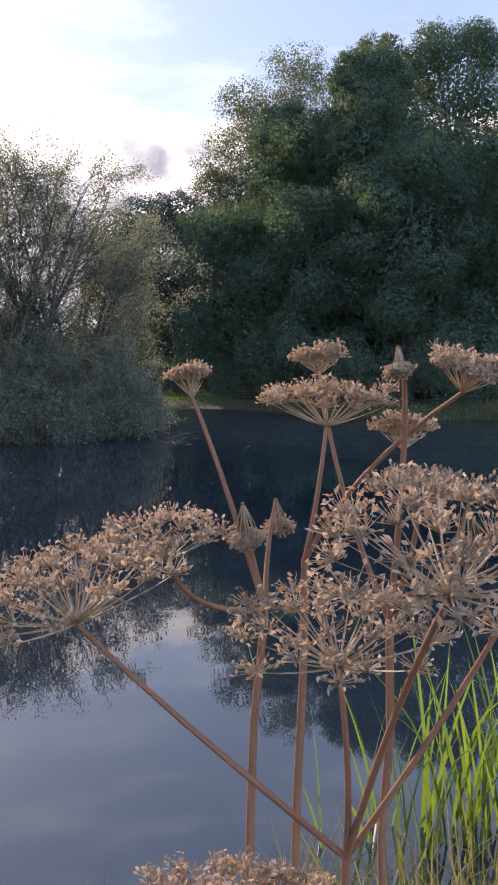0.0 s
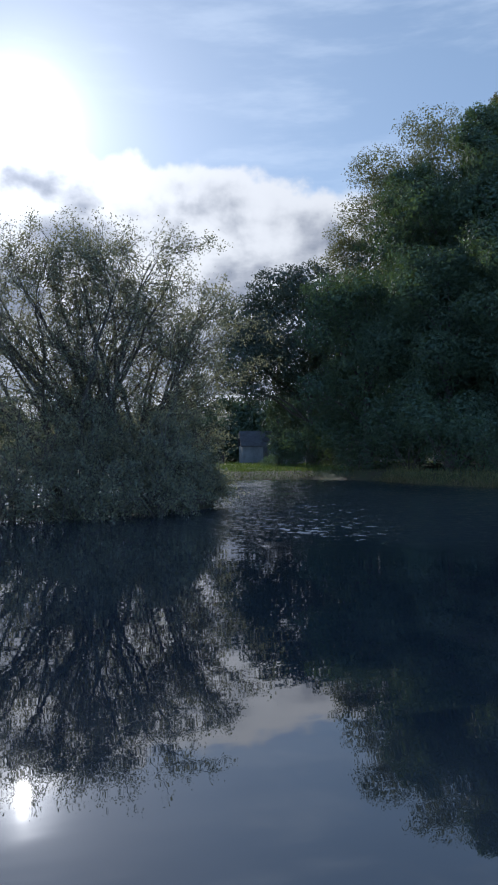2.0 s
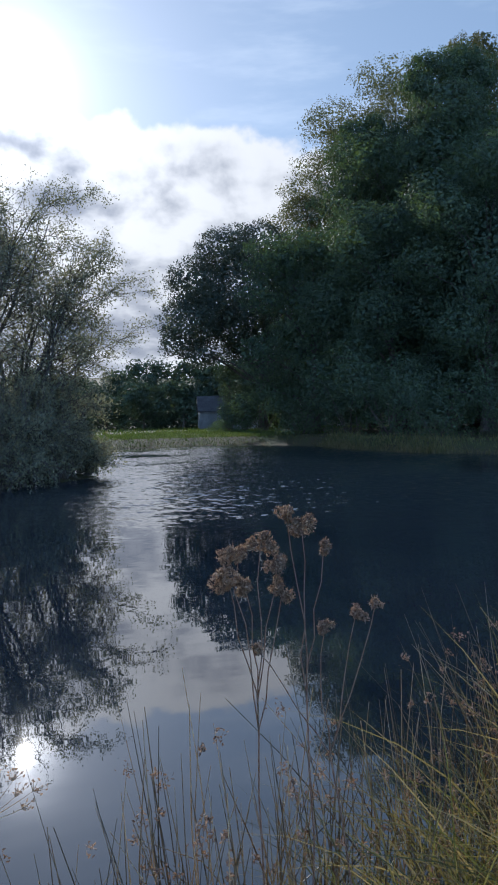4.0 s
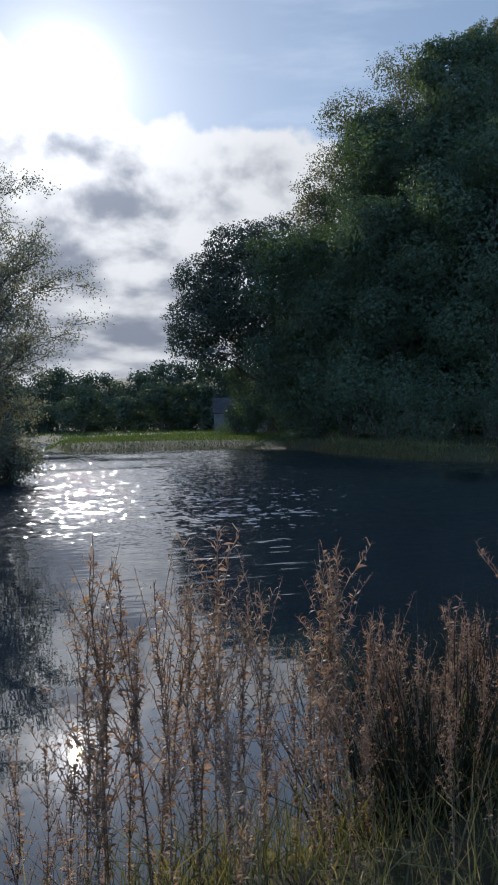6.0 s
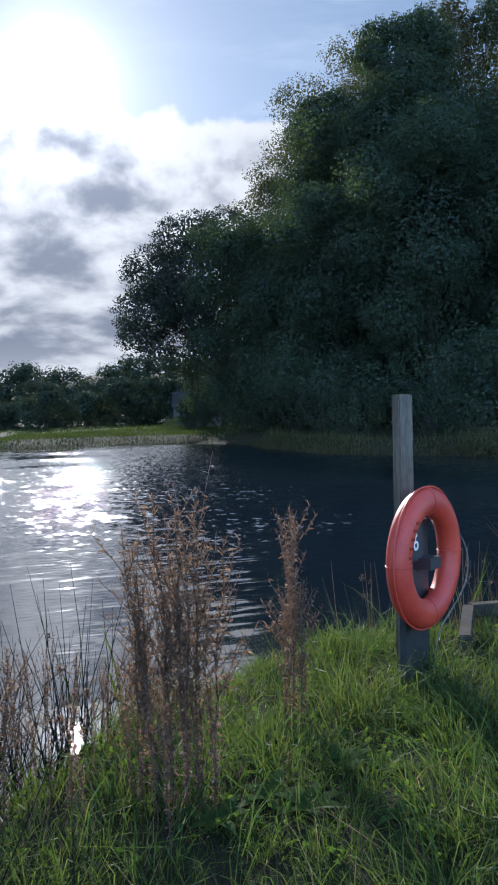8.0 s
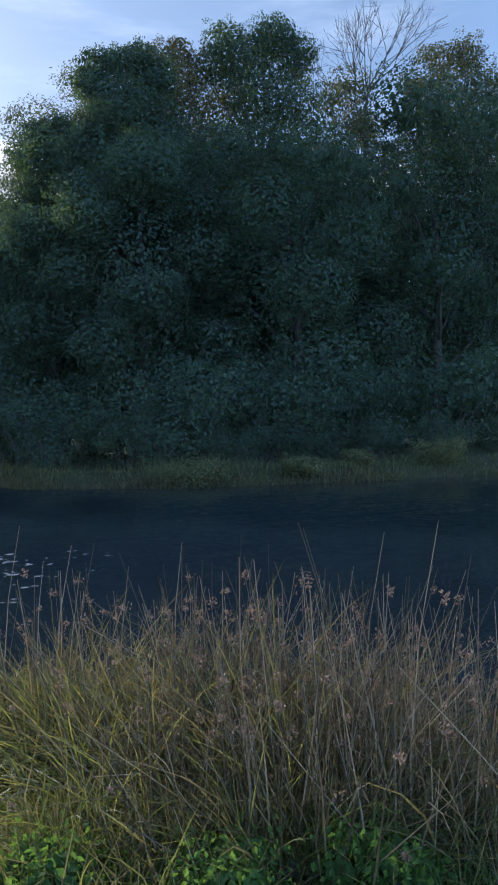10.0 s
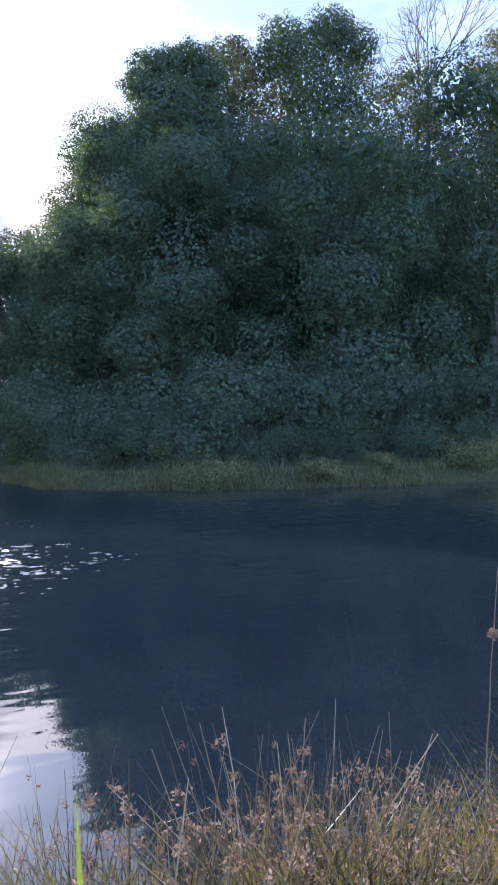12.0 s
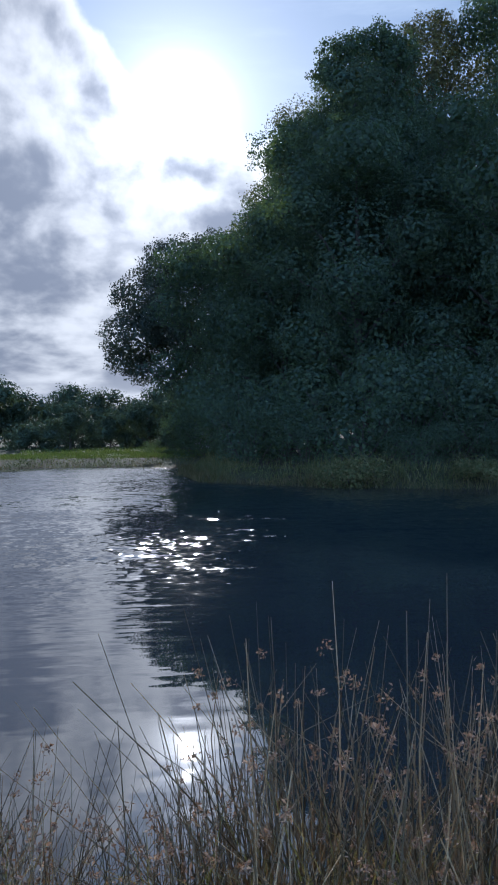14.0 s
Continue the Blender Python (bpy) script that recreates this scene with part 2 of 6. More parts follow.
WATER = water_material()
EARTH = ground_material()
BARK = plain_material("bark", (0.020, 0.016, 0.012), (0.070, 0.058, 0.046), 3.0, 0.9, 0.6, 25.0, stretch=(4, 4, 1))
BIRCH_BARK = plain_material("pale_bark", (0.10, 0.09, 0.08), (0.38, 0.36, 0.32), 2.0, 0.85, 0.4, 20.0, stretch=(1, 1, 3))
WILLOW_LEAF = leaf_material("willow_leaf", [(0.0, (0.045, 0.052, 0.038)), (0.5, (0.080, 0.086, 0.060)), (0.85, (0.125, 0.120, 0.072)), (1.0, (0.20, 0.16, 0.07))], 0.5, 0.65, gloss=0.25, glow=(1.75, 1.65, 1.15))
WOOD_LEAF = leaf_material("woodland_leaf", [(0.0, (0.024, 0.036, 0.026)), (0.55, (0.034, 0.050, 0.034)), (1.0, (0.060, 0.076, 0.040))], 0.27, 0.75, gloss=0.13, glow=(2.8, 3.0, 1.0))
OAK_LEAF = leaf_material("oak_leaf", [(0.0, (0.020, 0.027, 0.020)), (0.6, (0.032, 0.040, 0.027)), (1.0, (0.060, 0.060, 0.034))], 0.22, 0.7, gloss=0.25, glow=(1.4, 1.5, 0.9))
BIRCH_LEAF = leaf_material("birch_leaf", [(0.0, (0.045, 0.052, 0.028)), (0.6, (0.075, 0.080, 0.040)), (1.0, (0.12, 0.11, 0.05))], 0.42, 0.7, gloss=0.2, glow=(1.6, 1.55, 1.0))
GOLD_LEAF = leaf_material("turning_leaf", [(0.0, (0.040, 0.048, 0.022)), (0.6, (0.070, 0.072, 0.030)), (1.0, (0.12, 0.095, 0.036))], 0.36, 0.7, gloss=0.2, glow=(1.5, 1.4, 0.8))
HEDGE_LEAF = leaf_material("hedge_leaf", [(0.0, (0.028, 0.040, 0.028)), (0.6, (0.042, 0.058, 0.036)), (1.0, (0.066, 0.080, 0.042))], 0.20, 0.75, gloss=0.10, glow=(1.6, 1.7, 0.9))
GRASS = leaf_material("grass_blade", [(0.0, (0.032, 0.058, 0.014)), (0.5, (0.066, 0.112, 0.026)), (0.82, (0.125, 0.15, 0.042)), (1.0, (0.26, 0.22, 0.10))], 0.5, 0.6, 1.3, gloss=0.25, glow=(1.45, 1.4, 0.8))
DRY_GRASS = leaf_material("dry_grass_blade", [(0.0, (0.030, 0.034, 0.014)), (0.3, (0.060, 0.064, 0.024)), (0.6, (0.095, 0.078, 0.040)), (0.85, (0.15, 0.118, 0.070)), (1.0, (0.29, 0.245, 0.165))], 0.5, 0.7, 1.3, gloss=0.15)
MOUND_GRASS = leaf_material("mound_grass_blade", [(0.0, (0.05, 0.07, 0.02)), (0.45, (0.12, 0.125, 0.035)), (0.8, (0.22, 0.19, 0.06)), (1.0, (0.40, 0.33, 0.17))], 0.5, 0.55, 1.3)
SEDGE = leaf_material("sedge_blade", [(0.0, (0.030, 0.055, 0.014)), (0.5, (0.075, 0.115, 0.018)), (0.8, (0.15, 0.165, 0.024)), (1.0, (0.28, 0.24, 0.06))], 0.42, 0.4, 3.5)
LAWN = leaf_material("lawn_blade", [(0.0, (0.024, 0.042, 0.012)), (0.5, (0.042, 0.064, 0.018)), (0.8, (0.080, 0.098, 0.028)), (1.0, (0.14, 0.135, 0.045))], 0.38, 0.7, 0.35, gloss=0.08)
REED = leaf_material("reed_blade", [(0.0, (0.036, 0.048, 0.020)), (0.5, (0.075, 0.080, 0.032)), (0.8, (0.13, 0.115, 0.055)), (1.0, (0.21, 0.18, 0.095))], 0.35, 0.6, 0.5, gloss=0.1)
RUSH = leaf_material("rush_stem", [(0.0, (0.035, 0.030, 0.016)), (0.32, (0.09, 0.068, 0.036)), (0.62, (0.20, 0.155, 0.088)), (1.0, (0.46, 0.39, 0.25))], 0.45, 0.5, 2.0, glow=(1.6, 1.4, 1.05))
# darkened copy of the rush colour: shade is put into these stems
SHADED_RUSH = leaf_material("shaded_rush_stem", [(0.0, (0.010, 0.012, 0.007)), (0.6, (0.022, 0.023, 0.012)), (1.0, (0.09, 0.065, 0.04))], 0.14, 0.7, 2.0, gloss=0.06)
RUSH_SEED = leaf_material("rush_seed", [(0.0, (0.075, 0.042, 0.025)), (0.6, (0.17, 0.105, 0.065)), (1.0, (0.33, 0.235, 0.155))], 0.3, 0.7, 5.0, glow=(1.35, 1.25, 1.05))
HERB_STEM = leaf_material("herb_stem", [(0.0, (0.12, 0.06, 0.03)), (1.0, (0.24, 0.13, 0.06))], 0.15, 0.6, 2.0, glow=(1.35, 1.25, 1.05))
HERB_LEAF = leaf_material("herb_leaf", [(0.0, (0.18, 0.11, 0.06)), (0.4, (0.32, 0.21, 0.11)), (0.65, (0.42, 0.33, 0.12)), (0.85, (0.42, 0.43, 0.06)), (1.0, (0.22, 0.34, 0.05))], 0.5, 0.5, 3.0)
HERB_POD = leaf_material("herb_pod", [(0.0, (0.28, 0.18, 0.12)), (0.5, (0.46, 0.34, 0.24)), (1.0, (0.68, 0.57, 0.45))], 0.5, 0.6, 3.0, glow=(1.35, 1.25, 1.05))
HERB_PLUME = leaf_material("herb_plume", [(0.0, (0.17, 0.095, 0.065)), (0.45, (0.31, 0.20, 0.13)), (0.8, (0.43, 0.31, 0.20)), (1.0, (0.56, 0.45, 0.34))], 0.45, 0.6, 4.0, glow=(1.65, 1.38, 0.88))
FLEABANE = leaf_material("fleabane_head", [(0.0, (0.06, 0.036, 0.022)), (0.5, (0.135, 0.085, 0.055)), (1.0, (0.34, 0.25, 0.17))], 0.35, 0.7, 5.0, glow=(1.35, 1.25, 1.05))
HERB_BROWN = leaf_material("withered_leaf", [(0.0, (0.055, 0.036, 0.028)), (0.45, (0.118, 0.082, 0.058)), (0.85, (0.25, 0.19, 0.135)), (1.0, (0.12, 0.12, 0.05))], 0.46, 0.6, 3.0, glow=(1.85, 1.5, 1.1))
HOG_STEM = leaf_material("hogweed_stem", [(0.0, (0.12, 0.048, 0.026)), (1.0, (0.23, 0.105, 0.054))], 0.1, 0.75, 4.0, gloss=0.06)
HOG_RAY = leaf_material("hogweed_ray", [(0.0, (0.26, 0.165, 0.09)), (1.0, (0.44, 0.30, 0.175))], 0.35, 0.65, 6.0, glow=(1.3, 1.2, 0.85))
PLUME = leaf_material("plume_fluff", [(0.0, (0.13, 0.085, 0.055)), (0.6, (0.24, 0.17, 0.115)), (1.0, (0.36, 0.27, 0.19))], 0.45, 0.7, 6.0)
HOG_SEED = leaf_material("hogweed_seed", [(0.0, (0.15, 0.092, 0.054)), (0.6, (0.27, 0.178, 0.108)), (1.0, (0.40, 0.285, 0.18))], 0.35, 0.7, 6.0, glow=(1.25, 1.1, 0.95))
MOSS = leaf_material("moss_tuft", [(0.0, (0.026, 0.034, 0.006)), (0.40, (0.075, 0.078, 0.007)), (0.68, (0.19, 0.150, 0.009)), (1.0, (0.38, 0.26, 0.010))], 0.35, 0.85, 2.2, gloss=0.05, glow=(1.8, 1.6, 0.6))
MOSS_BED = plain_material("moss_bed", (0.022, 0.020, 0.005), (0.22, 0.155, 0.006), 4.5, 0.95, 1.0, 70.0, dist=0.05)
BROADLEAF = leaf_material("broad_leaf", [(0.0, (0.035, 0.070, 0.022)), (1.0, (0.085, 0.14, 0.038))], 0.55, 0.8, 3.0, gloss=0.04, glow=(2.0, 1.9, 0.7))
TIMBER = plain_material("weathered_timber", (0.022, 0.018, 0.013), (0.085, 0.068, 0.048), 3.0, 0.9, 0.5, 45.0, stretch=(1, 1, 1), dist=0.006)
POST_WOOD = plain_material("post_timber", (0.06, 0.050, 0.036), (0.17, 0.145, 0.11), 4.0, 0.85, 0.5, 40.0, stretch=(5, 5, 0.6), dist=0.006)
ORANGE = plain_material("orange_plastic", (0.36, 0.030, 0.016), (0.50, 0.052, 0.026), 6.0, 0.5, 0.12, 60.0, dist=0.003)
BLACK = plain_material("black_plastic", (0.012, 0.013, 0.015), (0.03, 0.032, 0.035), 8.0, 0.5, 0.1, 60.0, dist=0.002)
WHITE = plain_material("white_paint", (0.72, 0.71, 0.68), (0.84, 0.83, 0.80), 9.0, 0.5, 0.05, 70.0, dist=0.001)
MARKING = plain_material("faded_marking", (0.16, 0.018, 0.010), (0.26, 0.03, 0.015), 9.0, 0.6, 0.05, 70.0, dist=0.001)
ROPE = plain_material("rope", (0.06, 0.065, 0.06), (0.20, 0.20, 0.17), 40.0, 0.9, 0.4, 160.0, dist=0.002)
STONE = plain_material("stone_wall", (0.10, 0.095, 0.09), (0.26, 0.25, 0.23), 1.6, 0.9, 0.6, 14.0, dist=0.03)
RENDERED = plain_material("pale_render", (0.07, 0.07, 0.068), (0.125, 0.122, 0.118), 1.2, 0.9, 0.2, 25.0)
SLATE = plain_material("dark_slate", (0.025, 0.024, 0.024), (0.055, 0.053, 0.052), 2.0, 0.7, 0.4, 14.0)


# ---------------------------------------------------------------- mesh helpers
def make_mesh(name, verts, faces, mat, smooth=False):
    me = bpy.data.meshes.new(name)
    me.from_pydata(np.asarray(verts, dtype=float).reshape(-1, 3), [], faces)
    me.materials.append(mat)
    if smooth:
        me.shade_smooth()
    return me


def part(name, geo, mat, parent=None, label="", smooth=False, kind=""):
    """Links one mesh object under a thing; geo is (verts, faces)."""
    ob = new(name, make_mesh(name, geo[0], geo[1], mat, smooth))
    if parent:
        ob.parent = parent
    return tagged(ob, label, kind=kind)


def empty(name, at=(0, 0, 0), turn=0.0, label="", category="", group=""):
    ob = new(name)
    ob.empty_display_size = 0.1
    ob.matrix_basis = pose(*at, 0, 0, turn)
    return tagged(ob, label, category, group)


def join(geos):
    vs, fs, n = [], [], 0
    for v, f in geos:
        v, f = np.asarray(v).reshape(-1, 3), np.asarray(f)
        vs.append(v)
        fs.append(f + n)
        n += len(v)
    return np.concatenate(vs), np.concatenate(fs)


def unit(a):
    return a / np.maximum(np.linalg.norm(a, axis=-1, keepdims=True), 1e-9)


def tube(pts, radii, sides=6):
    """A tapered tube through the points, closed at the tip by its own narrowing."""
    pts = np.asarray(pts, float)
    n = len(pts)
    radii = np.broadcast_to(np.asarray(radii, float), (n,))
    d = unit(np.gradient(pts, axis=0))
    ref = np.array((0.31, 0.17, 0.93)) if abs(d[:, 2]).mean() < 0.8 else np.array((0.95, 0.2, 0.1))
    u = unit(np.cross(d, ref))
    w = np.cross(d, u)
    a = np.arange(sides) * 2 * np.pi / sides
    ring = np.cos(a)[None, :, None] * u[:, None] + np.sin(a)[None, :, None] * w[:, None]
    v = (pts[:, None] + ring * radii[:, None, None]).reshape(-1, 3)
    i = np.arange(n - 1)[:, None] * sides
    j = np.arange(sides)[None]
    k = (j + 1) % sides
    f = np.stack([i + j, i + k, i + k + sides, i + j + sides], -1).reshape(-1, 4)
    return v, f


def strips(base, way, length, width, bend, segs, rng, taper=None, face=None):
    """Many narrow blades at once: each starts at base along way and turns towards bend."""
    n = len(base)
    length = np.broadcast_to(length, (n,))[:, None]
    width = np.broadcast_to(width, (n,))
    p, d = np.array(base, float), unit(np.array(way, float))
    bend = np.broadcast_to(bend, (n, 3))
    side = unit(np.cross(d, rng.normal(size=(n, 3)) if face is None else face))
    if taper is None:
        taper = np.linspace(1, 0.08, segs + 1)
    rows = []
    for s in range(segs + 1):
        rows.append(p - side * (width * taper[s] / 2)[:, None])
        rows.append(p + side * (width * taper[s] / 2)[:, None])
        p = p + d * length / segs
        d = unit(d + bend / segs)
    v = np.stack(rows, 1)
    o = np.arange(n)[:, None] * (2 * segs + 2)
    f = np.concatenate([np.stack([o[:, 0] + 2 * s, o[:, 0] + 2 * s + 1, o[:, 0] + 2 * s + 3, o[:, 0] + 2 * s + 2], -1) for s in range(segs)])
    return v.reshape(-1, 3), f


def rods(base, way, length, radius, bend, segs, rng, sides=3):
    """Many thin round stems at once."""
    n = len(base)
    length = np.broadcast_to(length, (n,))[:, None]
    radius = np.broadcast_to(radius, (n,))
    p, d = np.array(base, float), unit(np.array(way, float))
    bend = np.broadcast_to(bend, (n, 3))
    u = unit(np.cross(d, rng.normal(size=(n, 3))))
    rows = []
    for s in range(segs + 1):
        w = unit(np.cross(d, u))
        u = unit(np.cross(w, d))
        r = (radius * (1 - 0.75 * s / segs))[:, None]
        for a in range(sides):
            t = a * 2 * math.pi / sides
            rows.append(p + (u * math.cos(t) + w * math.sin(t)) * r)
        last = p
        p = p + d * length / segs
        d = unit(d + bend / segs)
    v = np.stack(rows, 1)
    o = np.arange(n) * (segs + 1) * sides
    f = []
    for s in range(segs):
        for a in range(sides):
            b = (a + 1) % sides
            f.append(np.stack([o + s * sides + a, o + s * sides + b, o + (s + 1) * sides + b, o + (s + 1) * sides + a], -1))
    return v.reshape(-1, 3), np.concatenate(f), last


def leaves(centre, long, wide, rng, droop=0.0):
    """Pointed four-cornered leaves, turned at random about their centres."""
    n = len(centre)
    u = rng.normal(size=(n, 3))
    u[:, 2] -= droop
    u = unit(u)
    w = unit(np.cross(u, rng.normal(size=(n, 3))))
    long, wide = np.broadcast_to(long, (n,))[:, None], np.broadcast_to(wide, (n,))[:, None]
    s = np.cross(u, w) * wide * 0.18
    v = np.stack([centre - u * long / 2, centre + w * wide / 2 + s, centre + u * long / 2, centre - w * wide / 2 + s], 1)
    f = np.arange(4 * n).reshape(n, 4)
    return v.reshape(-1, 3), f


def wander(a, b, n, rng, amount):
    """A slightly crooked line from a to b."""
    a, b = np.asarray(a, float), np.asarray(b, float)
    t = np.linspace(0, 1, n)[:, None]
    off = np.cumsum(rng.normal(size=(n, 3)), axis=0) * amount
    off = off - t * off[-1]
    off[0] = 0
    return a + (b - a) * t + off


# ---------------------------------------------------------------- lake and ground
NEAR_X = [-200, -4, 1, 4, 7, 9.5, 11, 14, 15.3, 16.0, 17, 18.0, 18.9, 19.9, 21, 24, 30, 85]
NEAR_Y = [2.3, 1.8, 1.7, 1.75, 1.9, 2.3, 3.3, 3.8, 4.75, 5.30, 5.30, 5.30, 5.4, 4.2, 2.4, 2.2, 2.3, 3.0]
FAR = [(85, 24), (60, 21.8), (45, 21.5), (37, 22.8), (31, 26), (27.6, 30.5), (27.2, 38), (28, 44), (26, 48.5), (20, 49.5), (14.4, 49),
       (13.4, 53), (15, 62), (14, 80), (6, 96), (-30, 105), (-200, 112)]
ISLE = (6.9, 25.0, 5.8, 3.6)


def near_shore(x):
    return np.interp(x, NEAR_X, NEAR_Y) + 0.12 * np.sin(x * 2.1) + 0.08 * np.sin(x * 5.3 + 1)


def smooth(t):
    t = np.clip(t, 0, 1)
    return t * t * (3 - 2 * t)


def far_gap(x, y):
    """Signed distance from the far shore: positive on land."""
    best, sign = np.full(x.shape, 1e9), np.zeros(x.shape)
    for (ax, ay), (bx, by) in zip(FAR, FAR[1:]):
        dx, dy = bx - ax, by - ay
        t = np.clip(((x - ax) * dx + (y - ay) * dy) / (dx * dx + dy * dy), 0, 1)
        px, py = x - ax - t * dx, y - ay - t * dy
        d = np.hypot(px, py)
        cross = dx * (y - ay) - dy * (x - ax)
        hit = d < best - 1e-9
        best, sign = np.where(hit, d, best), np.where(hit, np.where(cross < 0, 1.0, -1.0), sign)
    return best * sign


def height(x, y):
    """The land's height over the water at any place."""
    x, y = np.asarray(x, float), np.asarray(y, float)
    lumps = 0.05 * np.sin(x * 1.7 + 0.6 * y) * np.cos(y * 1.3 - 0.4 * x) + 0.025 * np.sin(x * 4.1 + 2) * np.sin(y * 3.7)
    d = near_shore(x) - y
    # the bank round the fishing stand is cut steeper and stands a little higher
    steep = smooth((x - 15.7) / 0.9) * smooth((19.4 - x) / 0.6)
    bank = -0.9 + 0.9 * smooth((d + 2.5) / 2.5) + (0.43 + 0.03 * steep) * smooth((d + 0.1) / (0.9 - 0.4 * steep))
    bank = bank + lumps * smooth(d / 0.8)
    g = far_gap(x, y)
    # unseen rise added inside the wood to block bright gaps at its foot
    blocking_rise = 3.0 * smooth((g - 34) / 10) * smooth((x - 36) / 6)
    far = blocking_rise - 0.9 + 0.9 * smooth((g + 3) / 3) + 0.55 * smooth((g + 0.2) / 1.3) + 12.0 * smooth((y - 118) / 150) + 0.25 * smooth(g / 12)
    r = np.hypot((x - ISLE[0]) / ISLE[2], (y - ISLE[1]) / ISLE[3])
    isle = -0.9 + 1.05 * smooth((1.30 - r) / 0.6)
    return np.maximum(np.maximum(bank, far), isle)


def land(x, y):
    return float(height(np.array([x]), np.array([y]))[0])


def build_ground():
    def lines(fine0, fine1, step, lo, hi, grow):
        mid = list(np.arange(fine0, fine1, step))
        up, s = [fine1], step
        while up[-1] < hi:
            s *= grow
            up.append(up[-1] + s)
        down, s = [fine0 - step], step
        while down[-1] > lo:
            s *= grow
            down.append(down[-1] - s)
        return np.array(down[::-1] + mid + up)

    xs = lines(-1, 27, 0.3, -2500, 2500, 1.16)
    ys = lines(0.4, 6, 0.18, -2500, 2500, 1.08)
    X, Y = np.meshgrid(xs, ys)
    Z = height(X, Y)
    nx, ny = len(xs), len(ys)
    v = np.stack([X, Y, Z], -1).reshape(-1, 3)
    i = (np.arange(ny - 1)[:, None] * nx + np.arange(nx - 1)[None]).reshape(-1)
    f = np.stack([i, i + 1, i + nx + 1, i + nx], -1)
    ob = part("ground", (v, f), EARTH, smooth=True)
    tagged(ob, "grassy earth bank sloping down to the lake", "ground", kind="structure")


def build_water():
    xs = np.concatenate([np.linspace(-260, -20, 13), np.linspace(0, 110, 23)])
    ys = np.linspace(1.0, 125, 32)
    X, Y = np.meshgrid(xs, ys)
    nx, ny = len(xs), len(ys)
    v = np.stack([X, Y, np.zeros_like(X)], -1).reshape(-1, 3)
    i = (np.arange(ny - 1)[:, None] * nx + np.arange(nx - 1)[None]).reshape(-1)
    f = np.stack([i, i + 1, i + nx + 1, i + nx], -1)
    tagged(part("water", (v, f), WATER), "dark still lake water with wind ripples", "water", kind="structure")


build_ground()
build_water()


# ---------------------------------------------------------------- trees
def auto_lobes(h, r, foot, count, rng, slim=1.0):
    """Rounded masses of foliage that make up a crown."""
    out = [(0, 0, foot + (h - foot) * 0.5, r * 0.62, r * 0.62, (h - foot) * 0.42)]
    for i in range(count):
        t = (i + 0.5) / count
        z = foot + (h - foot) * (0.10 + 0.80 * t)
        reach = r * math.sqrt(max(0.05, 1 - (abs(t - 0.42) / 0.66) ** 3)) * 0.72 * slim
        a = i * 2.399 + rng.uniform(-0.4, 0.4)
        s = r * rng.uniform(0.30, 0.46)
        out.append((reach * math.cos(a), reach * math.sin(a), z, s, s, s * rng.uniform(0.75, 1.0)))
    out.append((0, 0, h - r * 0.34, r * 0.52, r * 0.52, r * 0.34))
    return out


def domed_lobes(h, r, cap, foot, rng, skirt=1.0):
    """A crown with one compact, knobbly cap over a rougher column of foliage."""
    out = [(0, 0, h - cap, r * 0.86, r * 0.86, cap * 0.9)]
    for i in range(13):
        t = (i + 0.5) / 13
        up = 1 - t * 1.05
        ring = math.sqrt(max(0.0, 1 - up * up))
        a = i * 2.399 + rng.uniform(-0.3, 0.3)
        s = r * rng.uniform(0.26, 0.36)
        out.append((r * 0.70 * ring * math.cos(a), r * 0.70 * ring * math.sin(a), h - cap + (cap - s * 0.75) * up, s, s, s * 0.8))
    levels = max(2, int((h - cap - foot) / (r * 0.75)))
    for j in range(levels):
        z = h - cap * 1.2 - (h - cap * 1.2 - foot) * (j + 0.5) / levels
        for q in range(3):
            a = 2.1 * q + 1.3 * j + rng.uniform(-0.4, 0.4)
            s = r * rng.uniform(0.42, 0.58) * skirt
            out.append((r * 0.52 * skirt * math.cos(a), r * 0.52 * skirt * math.sin(a), z + rng.uniform(-0.5, 0.5), s, s, s * rng.uniform(0.7, 0.95)))
    return out


